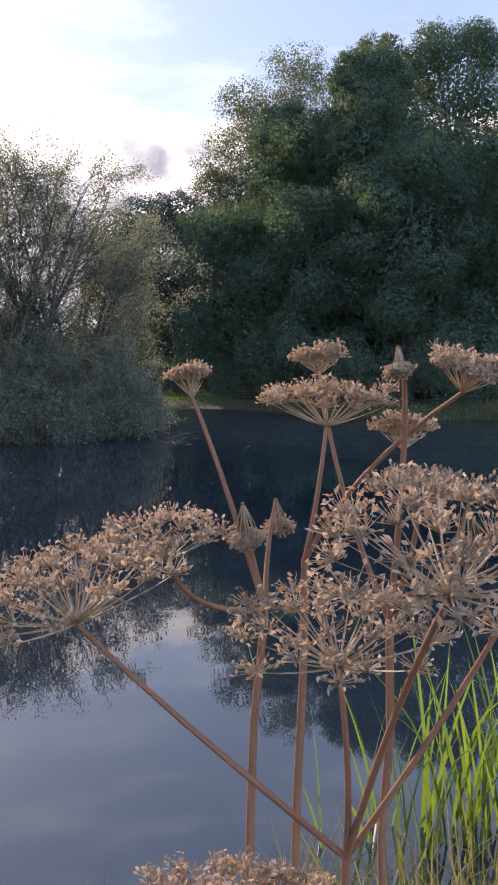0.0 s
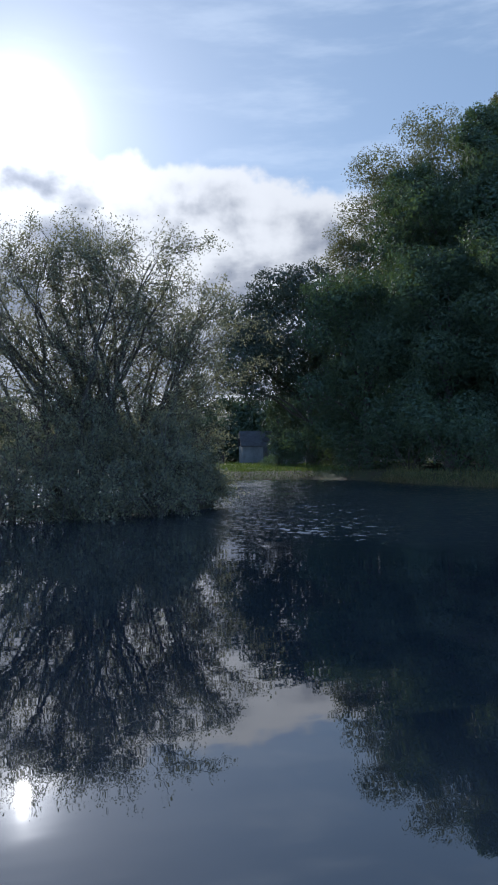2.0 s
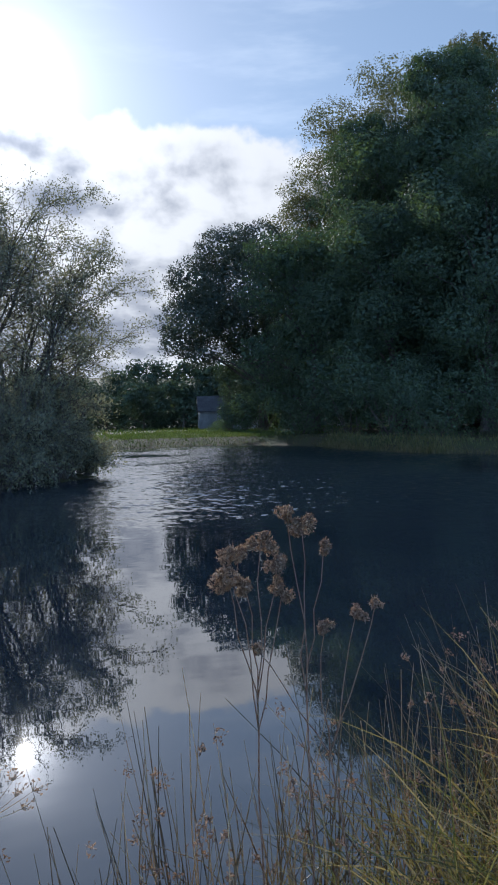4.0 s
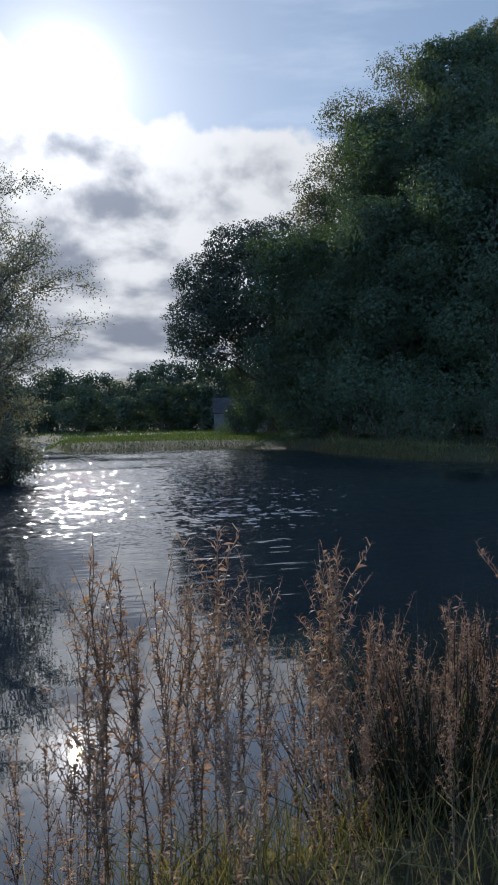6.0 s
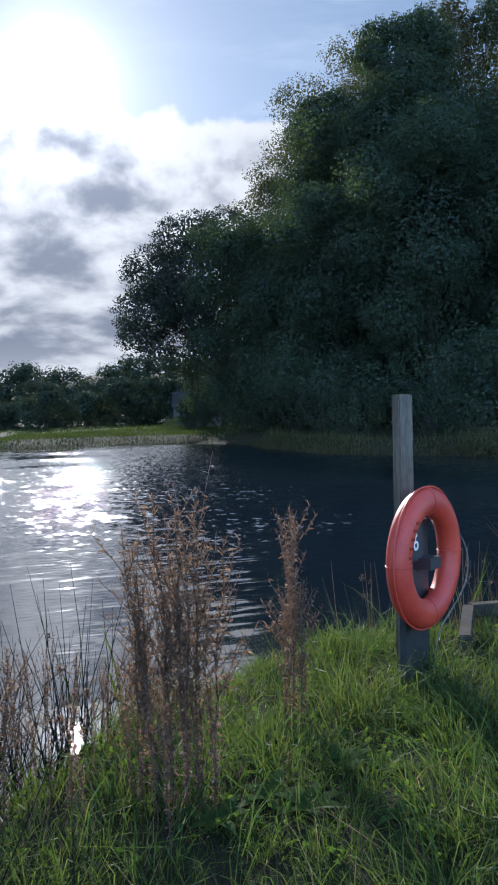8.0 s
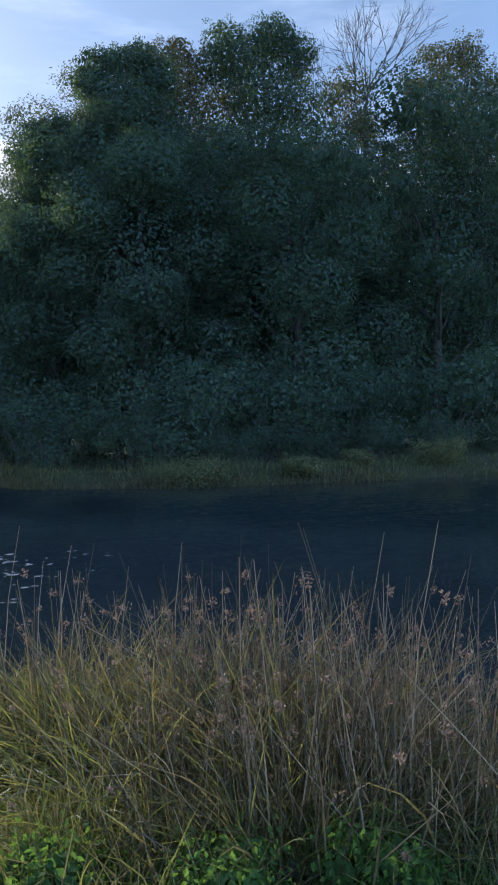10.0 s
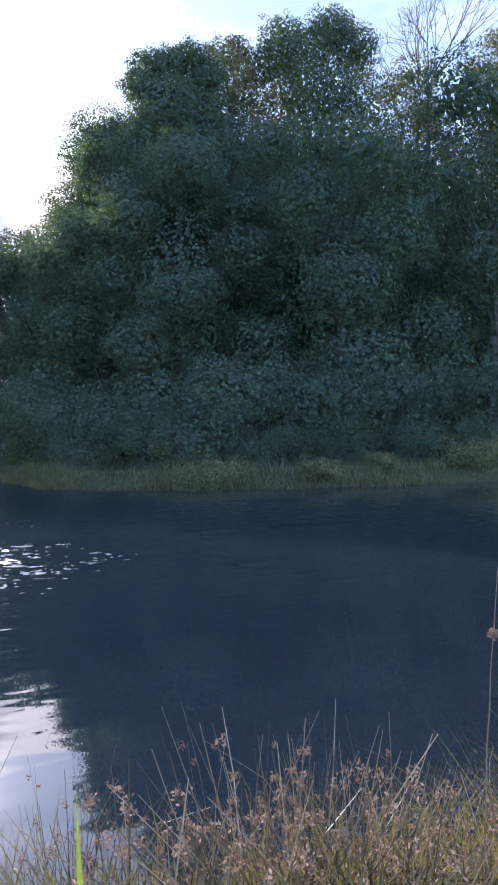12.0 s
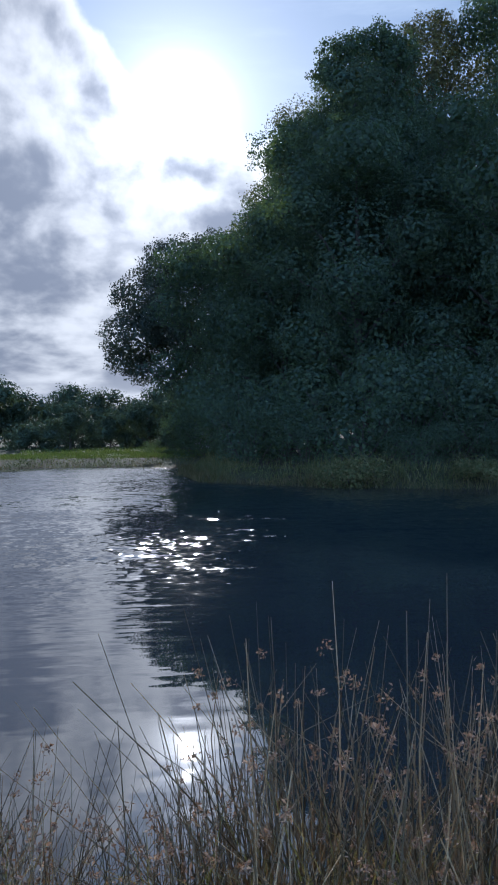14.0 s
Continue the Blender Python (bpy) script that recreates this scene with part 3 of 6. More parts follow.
def crown_geometry(lobes, rng, n_leaf, leaf, n_core, core, spread=0.45, gaps=0.42, droop=0.1, heart=0.0, heart_cards=1300):
    """Clumps of leaves on the lobes' skins, thinned unevenly, over a sparser inner mass."""
    area = np.array([l[3] * l[5] for l in lobes])
    share = area / area.sum()
    per = 26
    pts = []
    for l, s in zip(lobes, share):
        k = max(6, int(n_leaf * s / per))
        d = unit(rng.normal(size=(k, 3)))
        wave = np.sin(d[:, 0] * 7 + l[0] * 3) * np.sin(d[:, 1] * 6 + l[1] * 2) * np.sin(d[:, 2] * 7 + l[2])
        rad = rng.uniform(0.90, 1.02, k) + 0.07 * wave
        keep = (wave + rng.normal(0, 0.35, k)) > -gaps
        c = (np.array(l[:3]) + d * rad[:, None] * np.array(l[3:6]))[keep]
        c = np.repeat(c, per, 0)
        pts.append(c + np.clip(rng.normal(0, 1, c.shape), -1.5, 1.5) * spread * np.array((1, 1, 0.75)))
    pts = np.concatenate(pts)
    size = rng.uniform(0.7, 1.35, len(pts)) * leaf
    out = leaves(pts, size, size * 0.62, rng, droop)
    if n_core:
        # denser inner layer of leaves lying along each lobe's skin
        inner, face = [], []
        for l, s in zip(lobes, share):
            k = max(8, int(n_core * s))
            d = unit(rng.normal(size=(k, 3)))
            inner.append(np.array(l[:3]) + d * rng.uniform(0.68, 0.93, k)[:, None] * np.array(l[3:6]))
            face.append(unit(d + rng.normal(0, 0.28, d.shape)))
        inner, face = np.concatenate(inner), np.concatenate(face)
        size = rng.uniform(0.7, 1.3, len(inner)) * core
        u = unit(np.cross(face, rng.normal(size=face.shape)))
        w = np.cross(face, u)
        a, b = u * (size * 0.55)[:, None], w * (size * 0.36)[:, None]
        v = np.stack([inner - a, inner + b, inner + a, inner - b], 1).reshape(-1, 3)
        out = join([out, (v, np.arange(len(v)).reshape(-1, 4))])
    if heart:
        # large hidden leaf cards added inside, to keep daylight from showing through
        deep_at = []
        for l, s in zip(lobes, share):
            k = max(20, int(heart_cards * s))
            deep_at.append(np.array(l[:3]) + unit(rng.normal(size=(k, 3))) * rng.uniform(0.15, 0.58, k)[:, None] * np.array(l[3:6]))
        deep_at = np.concatenate(deep_at)
        size = rng.uniform(0.7, 1.2, len(deep_at)) * heart
        out = join([out, leaves(deep_at, size, size * 0.75, rng, 0.0)])
    return out


def tree(name, label, at, h, r, foot, seed, leaf_mat, bark=BARK, lobes=None, n_lobes=14, n_leaf=22000, leaf=0.13,
         n_core=19000, core=0.185, trunk=0.35, gaps=0.58, spread=0.20, slim=1.0, droop=0.1, lean=(0, 0), group="", category="tree", twigs=4, heart=0.075, heart_cards=2600):
    rng = np.random.default_rng(seed)
    n_leaf = int(n_leaf * (1.2 if leaf < 0.2 else 1))
    root = empty(name, (at[0], at[1], land(*at[:2]) - 0.1), 0, label, category, group)
    lobes = lobes or auto_lobes(h, r, foot, n_lobes, rng, slim)
    top = np.array((lean[0], lean[1], foot + (h - foot) * 0.62))
    stem = wander((0, 0, 0), top, 9, rng, 0.10 * r / 6)
    rad = trunk * np.linspace(1, 0.28, 9)
    rad[0] *= 1.35
    part("trunk", tube(stem, rad, 9), bark, root, smooth=True)
    for l in lobes[1:]:
        c = np.array(l[:3])
        z = min(max(c[2] * 0.72 - 0.2 * math.hypot(c[0], c[1]), foot * 0.55), top[2] * 0.96)
        t = z / top[2]
        start = stem[0] * (1 - t) + top * t
        line = wander(start, c, 6, rng, 0.05 * r / 4)
        line[1:-1, 2] += 0.05 * r * np.sin(np.linspace(0, 3.14, 4))
        r0 = trunk * 0.42 * (1 - 0.55 * t)
        geos = [tube(line, np.linspace(r0, r0 * 0.25, 6), 6)]
        for _ in range(twigs):
            d = unit(rng.normal(size=3)) * np.array(l[3:6]) * 0.9
            s = line[rng.integers(3, 6)]
            geos.append(tube(wander(s, c + d, 4, rng, 0.03 * r / 4), np.linspace(r0 * 0.3, r0 * 0.07, 4), 4))
        part("limb", join(geos), bark, root, smooth=True)
    part("crown", crown_geometry(lobes, rng, n_leaf, leaf, n_core, core, spread, gaps, droop, heart * r, heart_cards), leaf_mat, root)
    return root


WOOD = "tall wood along the far shore"
tree("oak_tree", "broad dark oak with sparkling gaps standing on the far lawn", (30.9, 60.2), 17.0, 6.6, 5.2, 11, OAK_LEAF,
           lobes=[(-1.6, 0, 10, 4.8, 4.2, 4.6), (-5.9, -0.6, 8.4, 2.6, 2.3, 2.0), (-5.0, 0.5, 11.4, 2.7, 2.4, 2.2), (-2.8, -0.6, 13.8, 2.9, 2.5, 2.1),
                  (0.1, 0.3, 14.8, 2.7, 2.5, 1.9), (-6.7, 0.2, 6.9, 1.6, 1.6, 1.3), (-5.1, -0.8, 6.0, 1.5, 1.5, 1.0), (2.1, -0.4, 12.6, 2.7, 2.6, 2.4),
                  (2.5, -0.8, 8.8, 2.7, 2.6, 2.9), (2.2, -0.6, 5.6, 2.4, 2.2, 2.6), (-1.7, -1.0, 8.6, 2.2, 2.0, 2.0), (2.6, -1.6, 2.6, 2.4, 2.2, 2.6),
                  (-3.7, 0.3, 9.6, 2.2, 2.0, 1.9), (-1.5, 0.4, 6.6, 1.7, 1.6, 1.3)],
           n_leaf=46000, leaf=0.15, n_core=22000, core=0.24, gaps=0.30, trunk=0.36, group=WOOD, heart=0.0)
tree("ivy_clad_tree", "small tree with a bare trunk and ivy-clad head beside the hut", (28.45, 61.2), 5.6, 1.1, 1.9, 24, HEDGE_LEAF, lobes=[(0, 0, 3.9, 0.75, 0.7, 1.6), (0.2, -0.2, 2.7, 0.7, 0.6, 0.6),
     (-0.4, 0.1, 4.6, 0.6, 0.6, 0.7), (0.45, 0, 5.0, 0.55, 0.5, 0.7), (1.2, -0.1, 2.6, 0.6, 0.5, 0.4)], n_leaf=3000, leaf=0.11, n_core=500, core=0.2, spread=0.2, trunk=0.17, group=WOOD, heart=0.0)
dome = tree("sycamore_tree", "dark rounded sycamore with dense low foliage by the water", (30.9, 50.5), 14.2, 5.0, 0.6, 12, WOOD_LEAF, group=WOOD)
tree("birch_tree", "tall airy birch with thin yellowing leaves", (38.7, 62.0), 27.6, 4.0, 8.0, 13, BIRCH_LEAF, BIRCH_BARK, n_leaf=34000, leaf=0.15, n_core=7000,
     core=0.2, gaps=0.12, spread=0.36, n_lobes=18, trunk=0.26, group=WOOD, heart=0.0)
tree("birch_tree", "tall airy birch with thin yellowing leaves", (42.6, 59.7), 31.0, 4.4, 11.0, 14, BIRCH_LEAF, BIRCH_BARK, n_leaf=34000, leaf=0.15, n_core=7000,
     core=0.2, gaps=0.18, spread=0.36, n_lobes=18, trunk=0.28, group=WOOD, heart=0.0)
tree("birch_tree", "slender airy birch with thin yellowing leaves", (34.9, 61.5), 20.6, 2.9, 7.0, 29, BIRCH_LEAF, BIRCH_BARK, n_leaf=15000, leaf=0.15, n_core=3500,
     core=0.2, gaps=0.15, spread=0.32, n_lobes=12, trunk=0.18, group=WOOD, heart=0.0)
tree("ash_tree", "ivy-green ash with a sunlit outer edge", (36.6, 48.2), 20.5, 5.8, 0.8, 15, WOOD_LEAF, n_leaf=26000, group=WOOD, n_lobes=18)
tree("beech_tree", "great dark beech with a rounded top above the water", (39.6, 43.2), 21.0, 6.2, 0.8, 16, WOOD_LEAF, n_leaf=28000, group=WOOD, n_lobes=20)
rng = np.random.default_rng(91)
tree("beech_tree", "tall beech with a compact domed crown above the wood", (38.5, 45.4), 25.1, 3.4, 8.0, 17, WOOD_LEAF, lobes=domed_lobes(25.0, 3.6, 3.4, 7.0, rng, 1.3), n_leaf=30000, leaf=0.12, n_core=28000, core=0.2, spread=0.16, group=WOOD)
tree("beech_tree", "slim beech turning gold at its sunlit crown", (44.7, 51.5), 30.2, 2.6, 10.0, 26, GOLD_LEAF, lobes=domed_lobes(29.6, 3.0, 3.6, 8.0, rng, 1.6), n_leaf=22000, leaf=0.12, n_core=24000, core=0.2, gaps=0.5, spread=0.18, group=WOOD)
tree("beech_tree", "great dark beech with a broad domed crown", (49.9, 48.2), 31.0, 4.5, 4.0, 18, WOOD_LEAF, lobes=domed_lobes(30.5, 5.2, 4.0, 4.0, rng, 1.2), n_leaf=36000, leaf=0.12, n_core=38000, core=0.2, spread=0.17, group=WOOD)
tree("beech_tree", "tall beech with a compact domed crown above the wood", (36.7, 53.0), 23.2, 3.4, 8.0, 27, WOOD_LEAF, lobes=domed_lobes(23.2, 3.4, 3.6, 7.0, rng, 1.2), n_leaf=17000, leaf=0.12, n_core=13000, core=0.2, spread=0.18, group=WOOD)
tree("ash_tree", "thinning ash with bare twigs over yellow-green foliage", (57.0, 46.5), 28.0, 4.2, 4.0, 19, BIRCH_LEAF, n_leaf=20000, n_core=15000, gaps=0.3, group=WOOD, n_lobes=18, twigs=7)
tree("sycamore_tree", "dark dense sycamore hanging over the far bank", (42.5, 34.5), 17.5, 6.0, 0.4, 20, WOOD_LEAF, n_leaf=21320, group=WOOD, n_lobes=18)
tree("sycamore_tree", "dark dense sycamore hanging over the far bank", (35.5, 37.5), 16.0, 4.8, 0.3, 21, WOOD_LEAF, n_leaf=18040, group=WOOD, n_lobes=16)
tree("sycamore_tree", "dark dense sycamore hanging over the far bank", (52.0, 33.5), 21.0, 6.6, 0.4, 22, WOOD_LEAF, n_leaf=22960, group=WOOD, n_lobes=18)
tree("sycamore_tree", "dark dense sycamore hanging over the far bank", (62.5, 36.5), 25.0, 7.0, 0.6, 23, HEDGE_LEAF, n_leaf=22960, group=WOOD, n_lobes=18)
tree("sycamore_tree", "dark dense sycamore hanging over the far bank", (62.6, 42.0), 29.6, 4.6, 1.0, 25, GOLD_LEAF, lobes=domed_lobes(29.6, 4.6, 4.6, 2.0, rng, 1.2), n_leaf=21320, group=WOOD)
copy_thing(dome, pose(33.2, 43.5, land(33.2, 43.5) - 0.1, 0, 0, 130))


def bare_crown(at, z, seed):
    """The leafless top of a dead tree: forking twigs against the sky."""
    rng = np.random.default_rng(seed)
    root = empty("bare_tree", (*at, land(*at) - 0.1), 0, "leafless dead tree with fine forked twigs", "tree", WOOD)
    geos = []
    part("trunk", tube(wander((0, 0, 0), (0.5, 0, z * 0.7), 8, rng, 0.15), np.linspace(0.3, 0.14, 8), 7), BARK, root, smooth=True)

    def fork(p, d, length, r, depth):
        q = p + d * length
        geos.append(tube(wander(p, q, 4, rng, length * 0.03), np.linspace(r, r * 0.6, 4), 4))
        if depth:
            for _ in range(3):
                fork(q, unit(d + rng.normal(0, 0.42, 3) + np.array((0, 0, 0.12))), length * rng.uniform(0.62, 0.82), r * 0.58, depth - 1)

    for _ in range(4):
        fork(np.array((0.5, 0, z * 0.7)) + rng.normal(0, 0.3, 3), unit(np.array((0, 0, 1.0)) + rng.normal(0, 0.4, 3)), z * 0.11, 0.10, 4)
    part("branchwork", join(geos), BARK, root, smooth=True, kind="stuff")


bare_crown((56.5, 45.0), 31.5, 31)


def willow():
    """The many-stemmed willow on the island: a fan of leaning stems, fine branches, thin foliage."""
    rng = np.random.default_rng(41)
    x0, y0 = 8.2, 26.0
    root = empty("willow_tree", (x0, y0, land(x0, y0) - 0.1), 0, "many-stemmed willow with thin backlit leaves on an island", "tree")
    ends, twig = [], []
    for i in range(36):
        draw = np.random.default_rng(4100 + i)
        foot = np.array((draw.uniform(-1.5, 1.7), draw.uniform(-0.8, 0.8), 0))
        if i < 28:
            side = -5.6 + 8.4 * (i + 0.5) / 28 + draw.normal(0, 0.2)
            tall = 8.0 - 0.045 * min(side, 0) ** 2 + draw.normal(0, 0.22)
        else:
            # the lower shoulder towards the open water
            side = 2.2 + 1.6 * (i - 27.5) / 8
            tall = 6.1 - 0.5 * (side - 2.5) + draw.normal(0, 0.2)
            foot += (1.8, -0.2, 0)
        tip = np.array((side, draw.normal(0.2, 1.3) if i < 28 else draw.normal(-0.4, 0.9), tall * (1.0, 0.97, 0.70)[i % 3]))
        bow = np.linspace(0, 1, 11)[:, None]
        line = wander(foot, tip, 11, draw, 0.09)
        line[:, 2:3] += np.sin(bow * 3.14) * 0.5
        rad = np.linspace(rng.uniform(0.06, 0.12), 0.012, 11)
        part("stem", tube(line, rad, 7), BARK, root, smooth=True)
        for j in range(20):
            k = rng.integers(2, 11)
            d = unit(np.array((rng.normal(side * 0.12, 0.9), rng.normal(0, 0.9), rng.uniform(0.2, 1.4))))
            q = line[k] + d * rng.uniform(0.7, 1.8)
            br = wander(line[k], q, 5, rng, 0.05)
            twig.append(tube(br, np.linspace(rad[k] * 0.42, 0.007, 5), 4))
            for _ in range(4):
                e0 = br[rng.integers(2, 5)]
                e1 = e0 + unit(d + rng.normal(0, 0.6, 3)) * rng.uniform(0.4, 0.95)
                twig.append(tube(wander(e0, e1, 4, rng, 0.03), np.linspace(0.012, 0.0045, 4), 3))
                ends.append(e1)
                ends.append((e0 + e1) / 2)
    part("fine_branching", join(twig), BARK, root, kind="stuff")
    ends = np.array(ends)
    ends = ends[ends[:, 2] > 1.6]
    # an even veil of small leaves, a little fuller at the top, the rim and low down
    dens = 0.34 + 0.34 * smooth((ends[:, 2] - 5.4) / 1.8) + 0.22 * smooth((np.abs(ends[:, 0] + 0.2) - 2.8) / 1.4) + 0.3 * smooth((3.2 - ends[:, 2]) / 1.2)
    rows = np.repeat(ends, np.maximum(1, (dens * 42 * rng.uniform(0.2, 1.8, len(ends)))).astype(int), 0)
    rows = rows + rng.normal(0, 0.135, rows.shape)
    size = rng.uniform(0.7, 1.4, len(rows)) * 0.074
    part("crown", leaves(rows, size, size * 0.5, rng, 0.5), WILLOW_LEAF, root)
    return root


willow()


def shrub(label, at, r, h, seed, mat, n_leaf=6500, leaf=0.13, group="", sink=0.05):
    rng = np.random.default_rng(seed)
    root = empty("shrub", (at[0], at[1], land(*at) - sink), 0, label, "shrub", group)
    lobes = [(0, 0, h * 0.45, r * 0.7, r * 0.7, h * 0.42)]
    for i in range(8):
        a = i * 2.4
        s = r * rng.uniform(0.32, 0.5)
        lobes.append((r * 0.62 * math.cos(a), r * 0.62 * math.sin(a), h * rng.uniform(0.22, 0.8), s, s, s * 0.85))
    geos = [tube(wander((rng.normal(0, 0.15), rng.normal(0, 0.15), 0), l[:3], 5, rng, 0.04), np.linspace(0.04, 0.01, 5), 5) for l in lobes]
    part("branchwork", join(geos), BARK, root, kind="stuff")
    part("foliage", crown_geometry(lobes, rng, n_leaf, leaf, int(n_leaf * 0.6), leaf * 1.45, min(0.22, r * 0.2), 0.3, 0.2), mat, root)
    return root


def island_bush(at, r, h, seed):
    """A loose sallow bush: arching wands with leaves all along them, down to the water."""
    rng = np.random.default_rng(seed)
    root = empty("shrub", (at[0], at[1], land(*at) - 0.05), 0, "low grey-green willow bush at the island's waterline", "shrub", ISLAND)
    wands, spray = [], []
    for i in range(34):
        a = rng.uniform(0, 6.283)
        out = r * math.sqrt(rng.random()) * 1.12
        tip = np.array((out * math.cos(a), out * math.sin(a), h * (1.08 - 0.62 * (out / r) ** 2) * rng.uniform(0.55, 1.08)))
        foot = np.array((rng.normal(0, 0.25 * r), rng.normal(0, 0.25 * r), 0))
        line = wander(foot, tip, 8, rng, 0.05)
        line[:, 2] += np.sin(np.linspace(0, 3.14, 8)) * 0.25 * h * (out / r)
        wands.append(tube(line, np.linspace(0.022, 0.005, 8), 5))
        for _ in range(7):
            p = line[rng.integers(2, 8)]
            q = p + unit(np.array((math.cos(a), math.sin(a), 0.1)) * 0.6 + rng.normal(0, 0.7, 3)) * rng.uniform(0.25, 0.7)
            wands.append(tube(wander(p, q, 4, rng, 0.02), np.linspace(0.007, 0.003, 4), 3))
            t = rng.random((19, 1))
            spray.append(p + (q - p) * t + rng.normal(0, 0.075, (19, 3)))
    part("branchwork", join(wands), BARK, root, kind="stuff")
    spray = np.concatenate(spray)
    spray = spray[spray[:, 2] > 0.0]
    size = rng.uniform(0.7, 1.4, len(spray)) * 0.082
    part("foliage", leaves(spray, size, size * 0.52, rng, 0.4), WILLOW_LEAF, root)
    return root


ISLAND = "bushes along the island's edge"
for i, (x, y, r, h) in enumerate([(2.6, 22.6, 1.9, 2.5), (4.6, 21.5, 1.8, 2.4), (6.6, 21.1, 1.9, 2.2), (8.6, 21.4, 1.9, 2.4), (9.6, 22.6, 1.5, 2.6), (10.6, 25.2, 1.5, 4.4), (1.0, 23.8, 1.9, 2.8),
                               (10.2, 26.0, 1.6, 3.8), (11.3, 24.6, 0.8, 1.3), (10.5, 23.5, 1.0, 1.8), (9.2, 23.2, 1.8, 3.4), (5.6, 23.2, 1.8, 3.2), (3.4, 24.6, 1.9, 3.4), (7.4, 23.4, 1.8, 3.0)]):
    island_bush((x, y), r, h, 50 + i)

# undergrowth that closes the foot of the wood
UNDER = "undergrowth along the far bank"
dark = [shrub("dense dark undergrowth at the foot of the wood", (33.0 + 5 * i, 29.5), 3.3, 4.2 + 0.6 * i, 600 + i, WOOD_LEAF, 3300, 0.115, UNDER, 0.3) for i in range(3)]
for i, (x, y, k) in enumerate([(29.6, 33.5, 0.8), (29.8, 38.5, 1.0), (30.4, 44.0, 1.1), (29.2, 48.6, 0.8), (31.6, 54.0, 1.1), (36.5, 33.0, 1.1), (41.0, 29.0, 1.0), (46.5, 27.5, 1.1), (51.5, 28.0, 1.2),
                               (57.0, 28.0, 1.2), (63.0, 28.5, 1.3), (70.0, 29.5, 1.4), (78.0, 30.5, 1.5), (40.0, 38.0, 1.3), (48.0, 36.0, 1.4), (57.0, 40.0, 1.6), (44.0, 31.0, 0.9), (46.5, 45.5, 1.3), (58.0, 33.5, 1.3), (34.8, 27.6, 0.42), (36.6, 28.2, 0.45), (38.5, 27.2, 0.42), (41.2, 26.4, 0.42), (44.2, 25.8, 0.45), (48.0, 25.8, 0.45), (31.4, 30.4, 0.6), (29.2, 55.5, 0.8), (26.0, 57.0, 0.28), (27.8, 56.4, 0.30)]):
    copy_thing(dark[i % 3], pose(x, y, land(x, y) - 0.3, 0, 0, 71 * i) @ Matrix.Scale(k, 4))

# field hedge and distant trees beyond the lake
HEDGE = "hedge trees beyond the lake"
kinds = [tree("hedge_tree", "rounded hedge tree beyond the far lawn", (-12 + 9 * i, 116), 6.6 + i, 4.4, 0.2, 70 + i, HEDGE_LEAF, n_leaf=2400, leaf=0.21, n_core=1500, core=0.42,
              n_lobes=7, spread=0.42, gaps=0.4, trunk=0.2, group=HEDGE, twigs=1) for i in range(3)]
rng = np.random.default_rng(7)
for i, x in enumerate(np.arange(-62, 60, 3.6)):
    y = 110 + 6 * math.sin(i * 1.3) - (22 * smooth((x - 18) / 22) if x > 18 else 0)
    copy_thing(kinds[i % 3], pose(x, y, land(x, y) - 0.1, 0, 0, 57 * i) @ Matrix.Scale(rng.uniform(0.85, 1.25), 4))
for i, x in enumerate(np.arange(13, 46, 2.6)):
    y = 93 + 3 * math.sin(i * 1.9) - 10 * smooth((x - 28) / 10)
    copy_thing(kinds[i % 3], pose(x, y, land(x, y) - 0.9, 0, 0, 101 * i) @ Matrix.Scale(rng.uniform(0.5, 0.66), 4))
for i, (x, y, s) in enumerate([(22.5, 84, 0.6), (26.5, 84, 0.7), (18.5, 84, 0.6), (30.5, 82, 0.8), (35.5, 73, 0.9), (39, 70, 1.0)]):
    copy_thing(kinds[i % 3], pose(x, y, land(x, y) - 0.1, 0, 0, 41 * i) @ Matrix.Scale(s, 4))

# deeper rows of the wood, added to close gaps of sky between crowns
deep = tree("woodland_tree", "dense dark tree standing deep in the wood", (45, 51), 15.5, 9.0, 0.4, 95, WOOD_LEAF, n_leaf=6500, leaf=0.16, n_core=9500, core=0.24, n_lobes=14, gaps=0.5, trunk=0.3, group=WOOD, twigs=1, heart=0.05, heart_cards=3200)
for i, (x, y, s) in enumerate([(52, 61, 1.15), (58.5, 53, 1.1), (47.5, 42, 0.95), (64, 50, 1.1), (40, 52, 0.9), (74, 44, 1.2), (57, 61, 1.7), (50, 57, 1.6), (65, 57, 1.7), (44.5, 56, 1.35), (72, 52, 1.6), (80, 44, 1.6), (85, 37, 1.5)]):
    copy_thing(deep, pose(x, y, land(x, y) - 0.3, 0, 0, 67 * i) @ Matrix.Scale(s, 4))


